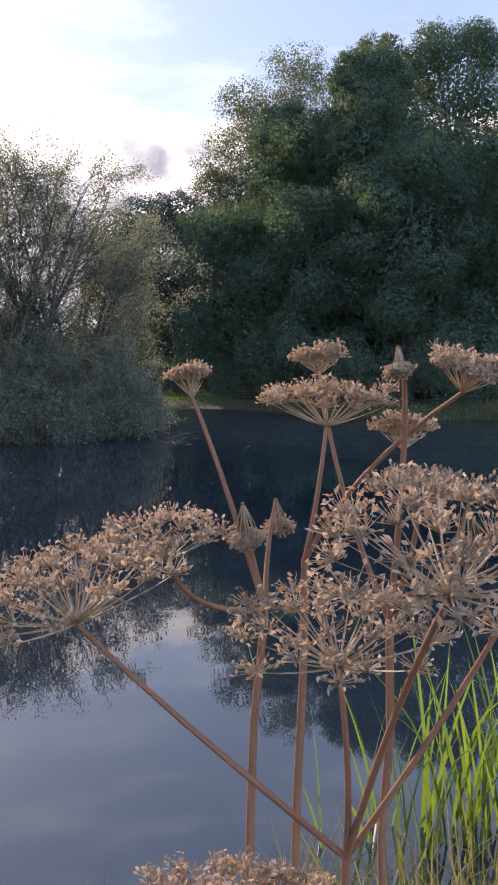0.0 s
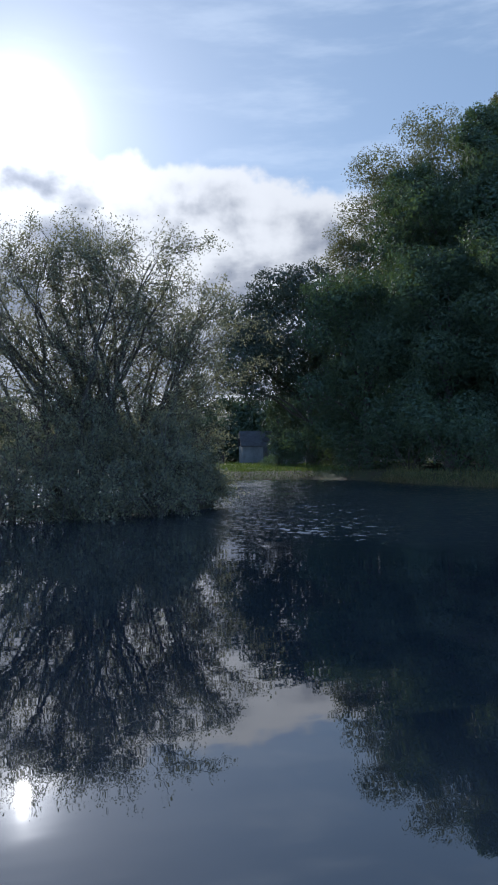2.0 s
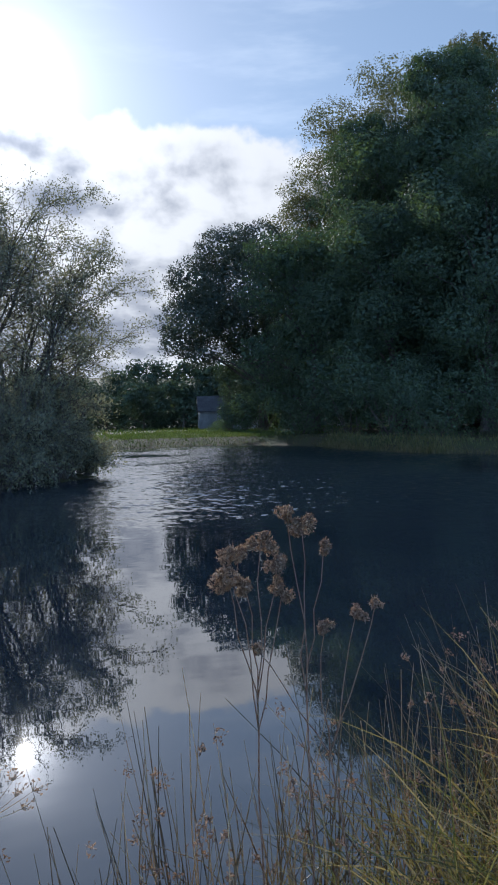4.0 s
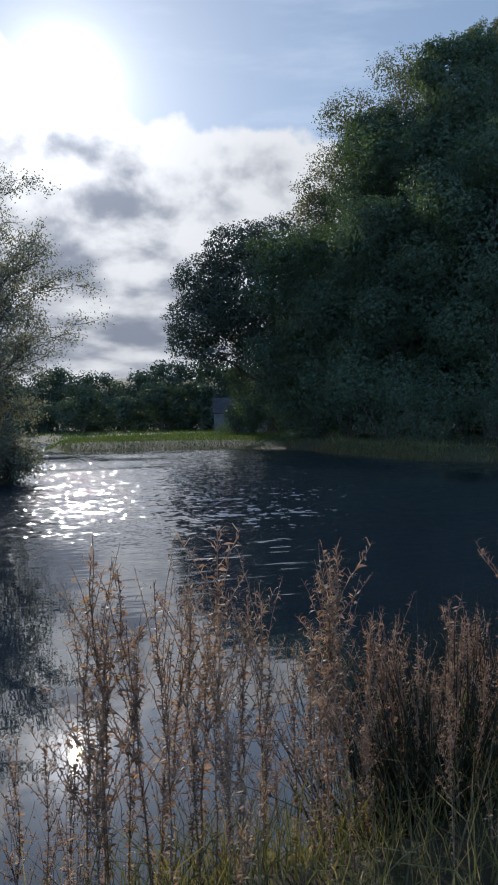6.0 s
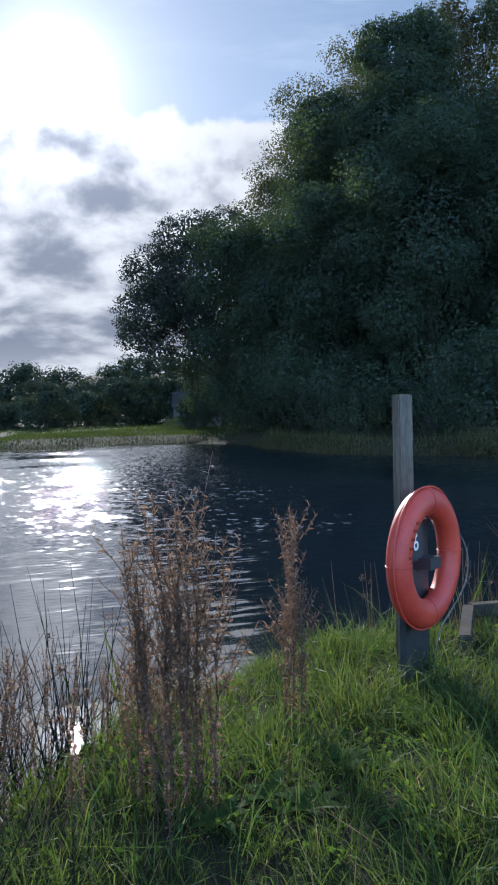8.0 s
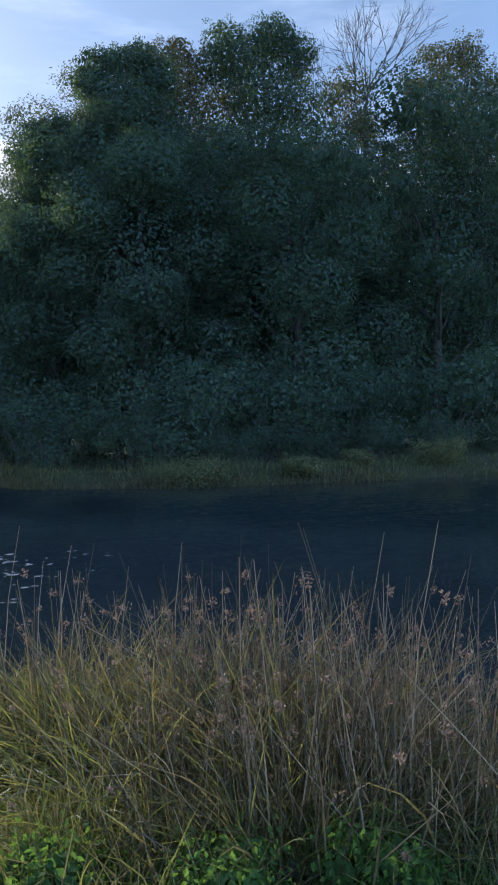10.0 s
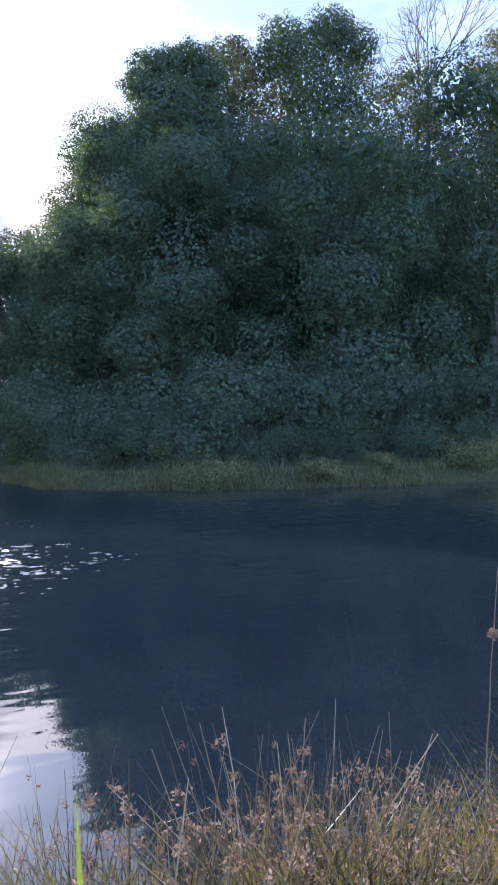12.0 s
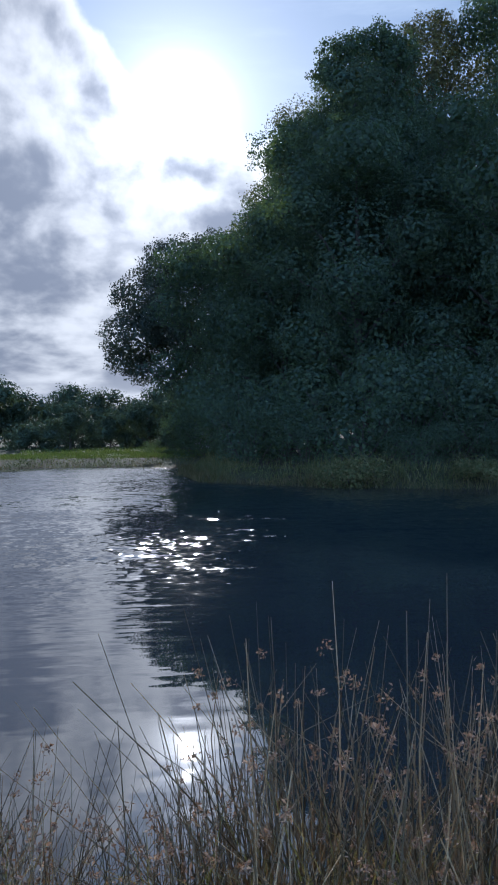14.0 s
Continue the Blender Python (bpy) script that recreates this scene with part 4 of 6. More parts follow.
# ---------------------------------------------------------------- far bank: reeds, hut, wall
def far_reeds():
    rng = np.random.default_rng(81)
    pts, inland = [], []
    for (ax, ay), (bx, by) in zip(FAR[:10], FAR[1:11]):
        n = int(math.hypot(bx - ax, by - ay) * 300)
        t = rng.random(n)
        x, y = ax + (bx - ax) * t, ay + (by - ay) * t
        nx, ny = (by - ay), -(bx - ax)
        l = math.hypot(nx, ny)
        off = np.abs(rng.normal(0, 1.1, n)) - 0.5
        inland.append(off)
        pts.append(np.stack([x - nx / l * off * -1, y - ny / l * off * -1], -1))
    p = np.concatenate(pts)
    z = height(p[:, 0], p[:, 1])
    keep = (z > -0.25) & ((p[:, 1] < 44) | (rng.random(len(z)) < 0.45))
    p, z, inland = p[keep], z[keep], np.concatenate(inland)[keep]
    n = len(p)
    base = np.stack([p[:, 0], p[:, 1], z - 0.03], -1)
    tall = rng.uniform(0.15, 0.62, n) * (0.7 + 0.5 * np.sin(p[:, 0] * 0.9) * np.sin(p[:, 1] * 0.7 + p[:, 0] * 0.31))
    tall = tall + 0.45 * rng.random(n) * np.exp(-((p[:, 0] - 32.0) / 1.8) ** 2)
    tall = tall * np.where(p[:, 1] > 44, 0.42, 1.0)
    way = np.stack([rng.normal(0, 0.35, n), rng.normal(0, 0.35, n), np.ones(n)], -1)
    front = inland + rng.normal(0, 0.12, n) < 0.25
    for name, mask, mat, label in (("reed_bed", ~front, REED, "green and straw reeds along the far waterline"), ("dead_growth", front, DRY_GRASS, "brown dead growth hanging over the far waterline")):
        m = int(mask.sum())
        g = strips(base[mask], way[mask], tall[mask], 0.035, rng.normal(0, 0.5, (m, 3)), 2, rng)
        tagged(part(name, g, mat), label, "reeds", kind="stuff")


far_reeds()
for i, (x, y, r, h) in enumerate([(31.8, 25.7, 1.3, 1.0), (35.5, 24.2, 0.8, 0.6), (41.3, 23.2, 1.2, 0.8), (37.9, 23.9, 0.6, 0.6)]):
    shrub("low pale green bush among the far reeds", (x, y), r, h, 640 + i, REED, 3000, 0.065, "bushes among the far reeds")


def box(x0, x1, y0, y1, z0, z1):
    v = [(x, y, z) for z in (z0, z1) for y in (y0, y1) for x in (x0, x1)]
    f = [(0, 2, 3, 1), (4, 5, 7, 6), (0, 1, 5, 4), (2, 6, 7, 3), (0, 4, 6, 2), (1, 3, 7, 5)]
    return np.array(v, float), np.array(f)


def hut():
    x, y = 31.4, 73.6
    root = empty("hut", (x, y, land(x, y) - 0.05), -14, "small pale rendered hut with a dark pitched roof", "building")
    w, d, h = 3.6, 1.7, 1.75
    for name, b in (("wall", (-w / 2, w / 2, -d, -d + 0.18, 0, h)), ("wall", (-w / 2, w / 2, d - 0.18, d, 0, h)),
                    ("wall", (-w / 2, -w / 2 + 0.18, -d + 0.18, d - 0.18, 0, h)), ("wall", (w / 2 - 0.18, w / 2, -d + 0.18, d - 0.18, 0, h))):
        part(name, box(*b), RENDERED, root)
    v = np.array([(-w / 2 - 0.15, -d - 0.15, h), (w / 2 + 0.15, -d - 0.15, h), (w / 2 + 0.15, 0, h + 1.45), (-w / 2 - 0.15, 0, h + 1.45),
                  (w / 2 + 0.15, d + 0.15, h), (-w / 2 - 0.15, d + 0.15, h)])
    low = v - np.array((0, 0, 0.1))
    f = [(0, 1, 2, 3), (3, 2, 4, 5), (6, 9, 8, 7), (9, 11, 10, 8), (0, 6, 7, 1), (4, 10, 11, 5), (0, 3, 9, 6), (3, 5, 11, 9), (1, 7, 8, 2), (2, 8, 10, 4)]
    part("roof", (np.concatenate([v, low]), f), SLATE, root)
    part("door", box(0.2, 0.75, -d - 0.03, -d + 0.02, 0, 1.6), SLATE, root)


hut()
for i, (x, y) in enumerate([(27.5, 58.6), (28.7, 58.2)]):
    shrub("rounded green bush on the lawn before the hut", (x, y), 1.0, 2.6 + 0.5 * i, 680 + i, HEDGE_LEAF, 2400, 0.1, "bushes before the hut")


def far_lawn():
    """Sunlit rough grass on the low spit across the water."""
    rng = np.random.default_rng(83)
    n = 30000
    x, y = rng.uniform(12.5, 31, n), rng.uniform(48.5, 60, n)
    x[20000:], y[20000:] = rng.uniform(13, 45, 10000), rng.uniform(58, 98, 10000)
    z = height(x, y)
    keep = z > 0.02
    x, y, z = x[keep], y[keep], z[keep]
    n = len(x)
    way = np.stack([rng.normal(0, 0.3, n), rng.normal(0, 0.3, n), np.ones(n)], -1)
    g = strips(np.stack([x, y, z - 0.02], -1), way, rng.uniform(0.10, 0.26, n) * (0.55 + 0.6 * np.sin(x * 0.8 + y * 0.3) ** 2), np.where(y > 60, 0.09, 0.035), rng.normal(0, 0.5, (n, 3)), 1, rng)
    tagged(part("lawn_grass", g, LAWN), "sunlit green grass on the low far spit", "grass", kind="stuff")


far_lawn()


def stone_wall():
    rng = np.random.default_rng(91)
    x, y = 30.0, 63.0
    root = empty("garden_wall", (x, y, land(x, y) - 0.05), -14, "low grey rubble stone wall beside the hut", "wall")
    for row in range(4):
        px = -0.9 + 0.15 * (row % 2)
        while px < 1.6:
            w = rng.uniform(0.25, 0.45)
            b = box(px, px + w - 0.02, -0.18 + rng.uniform(-0.02, 0.02), 0.18, row * 0.26, row * 0.26 + 0.245)
            part("stone", b, STONE, root)
            px += w


stone_wall()


# ---------------------------------------------------------------- lifebuoy station
def ring_geometry(R, r, flat, n=64, m=16):
    a = np.arange(n) * 2 * np.pi / n
    b = np.arange(m) * 2 * np.pi / m
    A, B = np.meshgrid(a, b, indexing="ij")
    rr = R + r * np.cos(B)
    v = np.stack([rr * np.cos(A), r * flat * np.sin(B), rr * np.sin(A)], -1).reshape(-1, 3)
    i, j = np.meshgrid(np.arange(n), np.arange(m), indexing="ij")
    k, l = (i + 1) % n, (j + 1) % m
    f = np.stack([i * m + j, k * m + j, k * m + l, i * m + l], -1).reshape(-1, 4)
    return v, f


def lifebuoy_station():
    x, y = 16.545, 4.20
    z = land(x, y)
    post = empty("lifebuoy_post", (x, y, z - 0.3), 0, "square weathered timber post standing in the bank grass", "post")
    bm = bmesh.new()
    bmesh.ops.create_cube(bm, size=1, matrix=Matrix.Translation((0, 0, (1.75 - z + 0.3) / 2)) @ Matrix.Diagonal((0.07, 0.07, 1.75 - z + 0.3, 1)))
    bmesh.ops.bevel(bm, geom=bm.edges[:], offset=0.006, segments=2, affect="EDGES")
    me = bpy.data.meshes.new("post")
    bm.to_mesh(me)
    bm.free()
    me.materials.append(POST_WOOD)
    new("post", me).parent = post
    up = -z + 0.3
    turn = pose(0, 0, 0, 0, 0, 35)
    for ob in (part("backboard", box(-0.15, 0.08, -0.075, -0.048, z - 0.12 + up, 1.19 + up), BLACK, post, "dark board behind the ring, reaching the ground"),
               part("peg", box(-0.05, 0.05, -0.15, -0.075, 0.98 + up, 1.03 + up), BLACK, post)):
        ob.matrix_basis = turn
    plate = part("number_plate", box(-0.145, -0.015, -0.094, -0.078, 1.02 + up, 1.18 + up), BLACK, post, "small black plate with a white number")
    plate.matrix_basis = turn
    cu = bpy.data.curves.new("number", "FONT")
    cu.body, cu.size, cu.extrude, cu.align_x, cu.align_y = "6", 0.105, 0.001, "CENTER", "CENTER"
    tmp = new("number", cu)
    bpy.context.view_layer.update()
    me = bpy.data.meshes.new_from_object(tmp.evaluated_get(bpy.context.evaluated_depsgraph_get()))
    bpy.data.objects.remove(tmp)
    me.materials.clear()
    me.materials.append(WHITE)
    num = new("number", me)
    num.parent = plate
    num.matrix_basis = pose(-0.08, -0.0965, 1.10 + up, 90, 0, 0)
    ring = empty("lifebuoy", (x + 0.033, y - 0.127, 1.036), 35, "orange ring lifebuoy with a rope, hung on its post", "lifebuoy")
    part("ring", ring_geometry(0.243, 0.062, 0.85), ORANGE, ring, "moulded orange plastic ring", True)
    line = []
    for i in range(97):
        a = i * 2 * math.pi / 96
        slack = 0.005 * abs(math.sin(a * 2)) + 0.003
        line.append(((0.243 + 0.062 + slack) * math.cos(a), -0.01, (0.243 + 0.062 + slack) * math.sin(a)))
    part("grab_line", tube(line, 0.005, 6), ORANGE, ring, "thin orange rope round the rim", True)
    for i in range(4):
        a = i * math.pi / 2
        seg = [((0.243) * math.cos(a) + 0.0625 * math.cos(t) * math.cos(a), 0.0532 * math.sin(t), 0.243 * math.sin(a) + 0.0625 * math.cos(t) * math.sin(a)) for t in np.linspace(0, 6.283, 25)]
        part("clip", tube(seg, 0.0026, 5), ORANGE, ring, smooth=True)
    for i in range(5):
        a = 2.35 + i * 0.16
        c = (0.243 * math.cos(a), -0.0535, 0.243 * math.sin(a))
        b = box(-0.013, 0.013, -0.001, 0.001, -0.006, 0.006)
        g = (b[0] + np.array(c), b[1])
        part("marking", g, MARKING, ring, "faded dark red lettering bar")
    rope = empty("throw_line", (x - 0.30, y - 0.15, 0.55), 0, "thin dark throwing line hanging beside the ring", "rope")
    line2 = [(0.42, 0.1, 0.66), (0.54, 0.12, 0.60), (0.62, 0.14, 0.48), (0.60, 0.12, 0.34), (0.52, 0.1, 0.24), (0.44, 0.1, 0.14), (0.40, 0.1, -0.05)]
    ease = np.linspace(0, 6, 25)
    line2 = np.stack([np.interp(ease, range(7), [p[k] for p in line2]) for k in range(3)], -1)
    for _ in range(3):
        line2[1:-1] = (line2[:-2] + 2 * line2[1:-1] + line2[2:]) / 4
    part("rope", tube(line2, 0.0035, 5), ROPE, rope, smooth=True)


lifebuoy_station()


# ---------------------------------------------------------------- low timber edge of the fishing stand
def edge_boards():
    root = empty("timber_edging", (17.2, 4.8, 0), 0, "low weathered timber edging boards round a fishing stand", "edging")
    pts = [(16.98, 4.42), (17.24, 4.80), (18.34, 4.70), (18.62, 4.74), (18.92, 4.52), (18.98, 3.85)]
    tops = [0.56, 0.61, 0.61, 0.62, 0.61, 0.55]
    rng = np.random.default_rng(3)
    for i in range(5):
        a, b = np.array((*pts[i], tops[i])), np.array((*pts[i + 1], tops[i + 1]))
        d = b - a
        n = unit(np.array((d[1], -d[0], 0)))
        a, b = a + d * 0.004, b - d * 0.004
        q = []
        for e in (a, b):
            for s in (-0.032, 0.032):
                for h in (0, -0.072):
                    q.append(e + n * s + np.array((0, 0, h + rng.uniform(-0.003, 0.003))))
        v = np.array(q) - np.array((17.2, 4.8, 0))
        bm = bmesh.new()
        vs = [bm.verts.new(tuple(p)) for p in v]
        for f in ((0, 2, 6, 4), (1, 5, 7, 3), (0, 4, 5, 1), (2, 3, 7, 6), (0, 1, 3, 2), (4, 6, 7, 5)):
            bm.faces.new([vs[k] for k in f])
        bmesh.ops.recalc_face_normals(bm, faces=bm.faces[:])
        bmesh.ops.bevel(bm, geom=bm.edges[:], offset=0.006, segments=2, affect="EDGES")
        me = bpy.data.meshes.new("board")
        bm.to_mesh(me)
        bm.free()
        me.materials.append(TIMBER)
        new("board", me).parent = root
    for (x, y), t in list(zip(pts, tops))[0:1] + list(zip(pts, tops))[2:4]:
        g = land(x, y)
        part("stake", box(x - 17.2 - 0.025, x - 17.2 + 0.025, y - 4.8 - 0.025, y - 4.8 + 0.025, min(g, 0) - 0.25, t - 0.09), TIMBER, root)


edge_boards()


# ---------------------------------------------------------------- bank grass, moss, small plants
def field(n, x0, x1, y0, y1, rng, inland=0.1):
    """Random places on the near bank, kept on land."""
    x = rng.uniform(x0, x1, n)
    y = rng.uniform(y0, y1, n)
    keep = near_shore(x) - y > inland
    x, y = x[keep], y[keep]
    return x, y, height(x, y)


BARE_SPOTS = [(17.62, 3.72, 0.24), (17.95, 2.98, 0.07), (18.42, 3.05, 0.05), (17.30, 3.30, 0.20), (18.15, 3.95, 0.15), (18.05, 2.55, 0.12), (17.75, 3.25, 0.07), (18.62, 2.70, 0.10), (18.75, 3.6, 0.16)]


def moss_patch(x, y):
    """How mossy the trodden ground is: one round patch behind the edging."""
    r = np.hypot((x - 18.3) / 0.90, (y - 3.2) / 0.95)
    mossy = smooth((1.15 - r + 0.22 * np.sin(x * 5) * np.sin(y * 6 + 1)) / 0.5)
    # trodden bare spots
    for cx, cy, size in BARE_SPOTS:
        mossy = mossy * (1 - 0.97 * np.exp(-(((x - cx) * 0.75) ** 2 + ((y - cy) * 1.25) ** 2) / size ** 2 * (1 + 0.5 * np.sin(x * 23 + y * 9) * np.sin(y * 19))))
    return mossy


def bank_grass():
    rng = np.random.default_rng(101)
    # lush green turf round the lifebuoy, growing in tufts of uneven height, low beside the timber edging
    def turf(count, inland):
        x, y, z = field(count, 14.2, 20.4, 1.1, 5.4, rng, inland)
        keep = rng.random(len(x)) > np.maximum(0.97 * moss_patch(x, y), 1 - smooth((x + 0.2 * np.sin(y * 3) - 14.45) / 0.4))
        return x[keep], y[keep], z[keep]

    def vigour(x, y):
        """How tall the turf grows: hummocks, and a low stretch round the mossy ground."""
        hump = 0.5 + 0.5 * np.sin(x * 6.1 + 1.3 * np.sin(y * 4.3)) * np.sin(y * 5.7 + 1.1 * np.sin(x * 3.9 + 1))
        low = smooth((x - 17.40 + 0.35 * smooth((y - 3.4) / 0.5) + 0.12 * np.sin(y * 9)) / 0.4) * smooth((19.0 - x) / 0.4) * smooth((y - 2.3) / 0.5)
        return (0.35 + 1.05 * hump) * (1 - 0.62 * low)

    x, y, z = turf(2700, 0.02)
    big = rng.gamma(3.0, 0.33, len(x)) * vigour(x, y)
    each = np.repeat(np.arange(len(x)), 26)
    n = len(each)
    out = rng.normal(0, 1, (n, 2))
    bx, by = x[each] + out[:, 0] * 0.030 * (0.6 + big[each]), y[each] + out[:, 1] * 0.030 * (0.6 + big[each])
    tall = rng.uniform(0.08, 0.19, n) * np.clip(0.35 + 0.85 * big[each], 0.3, 2.0)
    lean = np.stack([out[:, 0] * 0.3 + rng.normal(0, 0.25, n), out[:, 1] * 0.3 + rng.normal(0, 0.25, n), np.ones(n)], -1)
    g1 = strips(np.stack([bx, by, height(bx, by) - 0.01], -1), lean, tall, rng.uniform(0.0022, 0.0055, n), np.stack([out[:, 0] * 0.8, out[:, 1] * 0.8, rng.normal(-1.0, 0.5, n)], -1), 2, rng, taper=np.array([0.9, 0.85, 0.06]))
    x, y, z = turf(16000, 0.02)
    n = len(x)
    lean = np.stack([rng.normal(0, 0.5, n), rng.normal(0, 0.5, n), np.ones(n)], -1)
    g2 = strips(np.stack([x, y, z - 0.01], -1), lean, rng.uniform(0.04, 0.09, n), rng.uniform(0.003, 0.007, n), rng.normal(0, 0.6, (n, 3)), 1, rng)
    tagged(part("bank_grass", join([g1, g2]), GRASS), "lush green grass tufts on the lake bank", "grass", kind="stuff")
    # creeping clover and small weeds between the tufts, thickest where the turf is low
    x, y, z = turf(2600, 0.05)
    keep = rng.random(len(x)) < 0.25 + 0.75 * smooth((0.75 - vigour(x, y)) / 0.4)
    x, y, z = x[keep], y[keep], z[keep]
    c = np.repeat(np.stack([x, y, z + 0.035], -1), 9, 0)
    c = c + rng.normal(0, 1, c.shape) * np.array((0.035, 0.035, 0.016))
    size = rng.uniform(0.014, 0.034, len(c))
    tagged(part("creeping_weed", leaves(c, size, size * 0.75, rng), BROADLEAF), "low creeping weeds with small round green leaves in the turf", "weeds", kind="stuff")
    # bleached dead stalks, bent over among the green
    x, y, z = turf(1500, 0.05)
    n = len(x)
    lean = np.stack([rng.normal(0, 0.8, n), rng.normal(0, 0.8, n), np.ones(n)], -1)
    g = strips(np.stack([x, y, z], -1), lean, rng.uniform(0.10, 0.30, n), rng.uniform(0.002, 0.004, n), np.stack([rng.normal(0, 1.0, n), rng.normal(0, 1.0, n), rng.normal(-1.2, 0.7, n)], -1), 3, rng)
    tagged(part("dead_stalks", g, RUSH), "bleached dead grass stalks bent over in the turf", "grass", kind="stuff")
    # rough, half-dry grass along the rest of the water's edge
    geos = []
    for x0, x1, n, y0, y1 in ((-2.0, 11.0, 9000, 0.7, 2.0), (10.5, 14.6, 6000, 2.4, 4.3), (19.0, 29.0, 5000, 0.9, 4.2), (20.3, 22.8, 4200, 0.3, 2.3), (18.3, 20.8, 12000, 2.2, 5.3)):
        x, y, z = field(n, x0, x1, y0, y1, rng, -0.05)
        keep = (moss_patch(x, y) < 0.4) & ~((x > 13.2) & (x < 14.8) & (y < 3.2))
        x, y, z = x[keep], y[keep], z[keep]
        n = len(x)
        tall = rng.uniform(0.12, 0.42, n)
        lean = np.stack([rng.normal(0, 0.35, n), rng.normal(0.05, 0.35, n), np.ones(n)], -1)
        geos.append(strips(np.stack([x, y, z - 0.01], -1), lean, tall, rng.uniform(0.003, 0.007, n), np.stack([rng.normal(0, 0.8, n), rng.normal(0, 0.8, n), rng.normal(-0.6, 0.4, n)], -1), 2, rng, taper=np.array([1, 0.7, 0.08])))
    tagged(part("rough_grass", join(geos), DRY_GRASS), "rough straw and green grass along the water's edge", "grass", kind="stuff")
    # moss: a low lumpy cushion with short tufts on it
    gx, gy = np.meshgrid(np.arange(16.7, 19.5, 0.025), np.arange(2.0, 4.6, 0.025))
    m = moss_patch(gx, gy)

    def cushion(x, y, mossy):
        lump = 0.5 + 0.3 * np.sin(x * 9 + np.sin(y * 7)) * np.sin(y * 11 + x * 3) + 0.2 * np.sin(x * 27 + 2 * np.sin(y * 19)) * np.sin(y * 31 + x * 8)
        return 0.042 * smooth(mossy * 1.3) * (0.25 + 0.75 * lump)

    gz = height(gx, gy) - 0.006 + cushion(gx, gy, m) + rng.normal(0, 0.0045, gx.shape)
    ny, nx = gx.shape
    i = (np.arange(ny - 1)[:, None] * nx + np.arange(nx - 1)[None]).reshape(-1)
    f = np.stack([i, i + 1, i + nx + 1, i + nx], -1)
    f = f[(m.reshape(-1)[f]).min(1) > 0.12]
    sheet = (np.stack([gx, gy, gz], -1).reshape(-1, 3), f)
    x, y, z = field(30000, 16.6, 19.6, 2.0, 4.6, rng, 0.1)
    keep = rng.random(len(x)) < moss_patch(x, y)
    x, y, z = x[keep], y[keep], z[keep]
    n = len(x)
    lean = np.stack([rng.normal(0, 0.7, n), rng.normal(0, 0.7, n), np.ones(n)], -1)
    z = z + cushion(x, y, moss_patch(x, y)) - 0.012
    g = strips(np.stack([x, y, z], -1), lean, rng.uniform(0.010, 0.026, n), rng.uniform(0.004, 0.009, n), (0, 0, -0.2), 1, rng)
    tagged(part("moss", sheet, MOSS_BED, smooth=True), "golden-green moss on the trodden fishing stand", "moss", kind="stuff")
    tagged(part("moss_tufts", g, MOSS), "short golden moss shoots on the fishing stand", "moss", kind="stuff")
    # fallen straw and dead leaves on the ground
    x, y, z = field(1000, 16.7, 19.4, 2.0, 4.5, rng, 0.1)
    n = len(x)
    flat = np.stack([rng.normal(0, 1, n), rng.normal(0, 1, n), rng.normal(0.05, 0.12, n)], -1)
    g = strips(np.stack([x, y, z + 0.012], -1), flat, rng.uniform(0.05, 0.22, n), rng.uniform(0.003, 0.012, n), rng.normal(0, 0.3, (n, 3)), 2, rng)
    tagged(part("leaf_litter", g, DRY_GRASS), "dry straw and fallen leaves on the bank", "litter", kind="stuff")


bank_grass()


def dock(at, seed, size):
    rng = np.random.default_rng(seed)
    root = empty("dock_plant", (*at, land(*at)), 0, "broad-leaved green dock plant in the turf", "plant", "broad-leaved weeds in the turf")
    for i in range(7):
        a = i * 2.4 + rng.uniform(-0.3, 0.3)
        d = np.array([[math.cos(a), math.sin(a), rng.uniform(0.7, 1.3)]])
        g = strips(np.zeros((1, 3)), d, size * rng.uniform(0.7, 1.2), size * 0.30, (0, 0, -1.4), 6, rng, taper=np.array([0.12, 0.5, 0.9, 1.0, 0.85, 0.5, 0.04]), face=np.array([[0, 0, 1.0]]))
        part("leaf", g, BROADLEAF, root)


for i, (x, y, size) in enumerate([(17.52, 3.30, 0.10), (17.62, 2.95, 0.12), (17.86, 3.62, 0.08), (18.38, 2.78, 0.11), (18.52, 3.42, 0.09), (18.22, 3.58, 0.07), (17.38, 3.75, 0.13), (17.22, 3.05, 0.15),
                                (18.72, 3.05, 0.10), (18.02, 4.05, 0.10), (17.7, 4.02, 0.09), (18.45, 3.92, 0.11), (17.95, 3.35, 0.05), (18.30, 3.22, 0.05)]):
    dock((x, y), 280 + i, size)
rng = np.random.default_rng(6)
for i in range(58):
    x, y = rng.uniform(15.4, 18.0), rng.uniform(1.9, 3.9)
    if moss_patch(np.array([x]), np.array([y]))[0] < 0.3 and near_shore(x) - y > 0.3:
        dock((x, y), 200 + i, rng.uniform(0.08, 0.16))


# the bushes under the edging also stand in for soft dark shade
for i, (x, y, r) in enumerate([(17.74, 4.22, 0.15), (18.3, 4.25, 0.17), (18.66, 4.1, 0.13), (19.02, 2.62, 0.2), (19.3, 2.35, 0.22), (19.75, 2.2, 0.2)]):
    shrub("small dark green weed bush under the timber edging" if x < 19 else "low bramble with small green leaves among the tussocks", (x, y), r, r * 1.1, 660 + i, HEDGE_LEAF if x < 19 else BROADLEAF, 2600, 0.024, "weed bushes by the edging", 0.02)


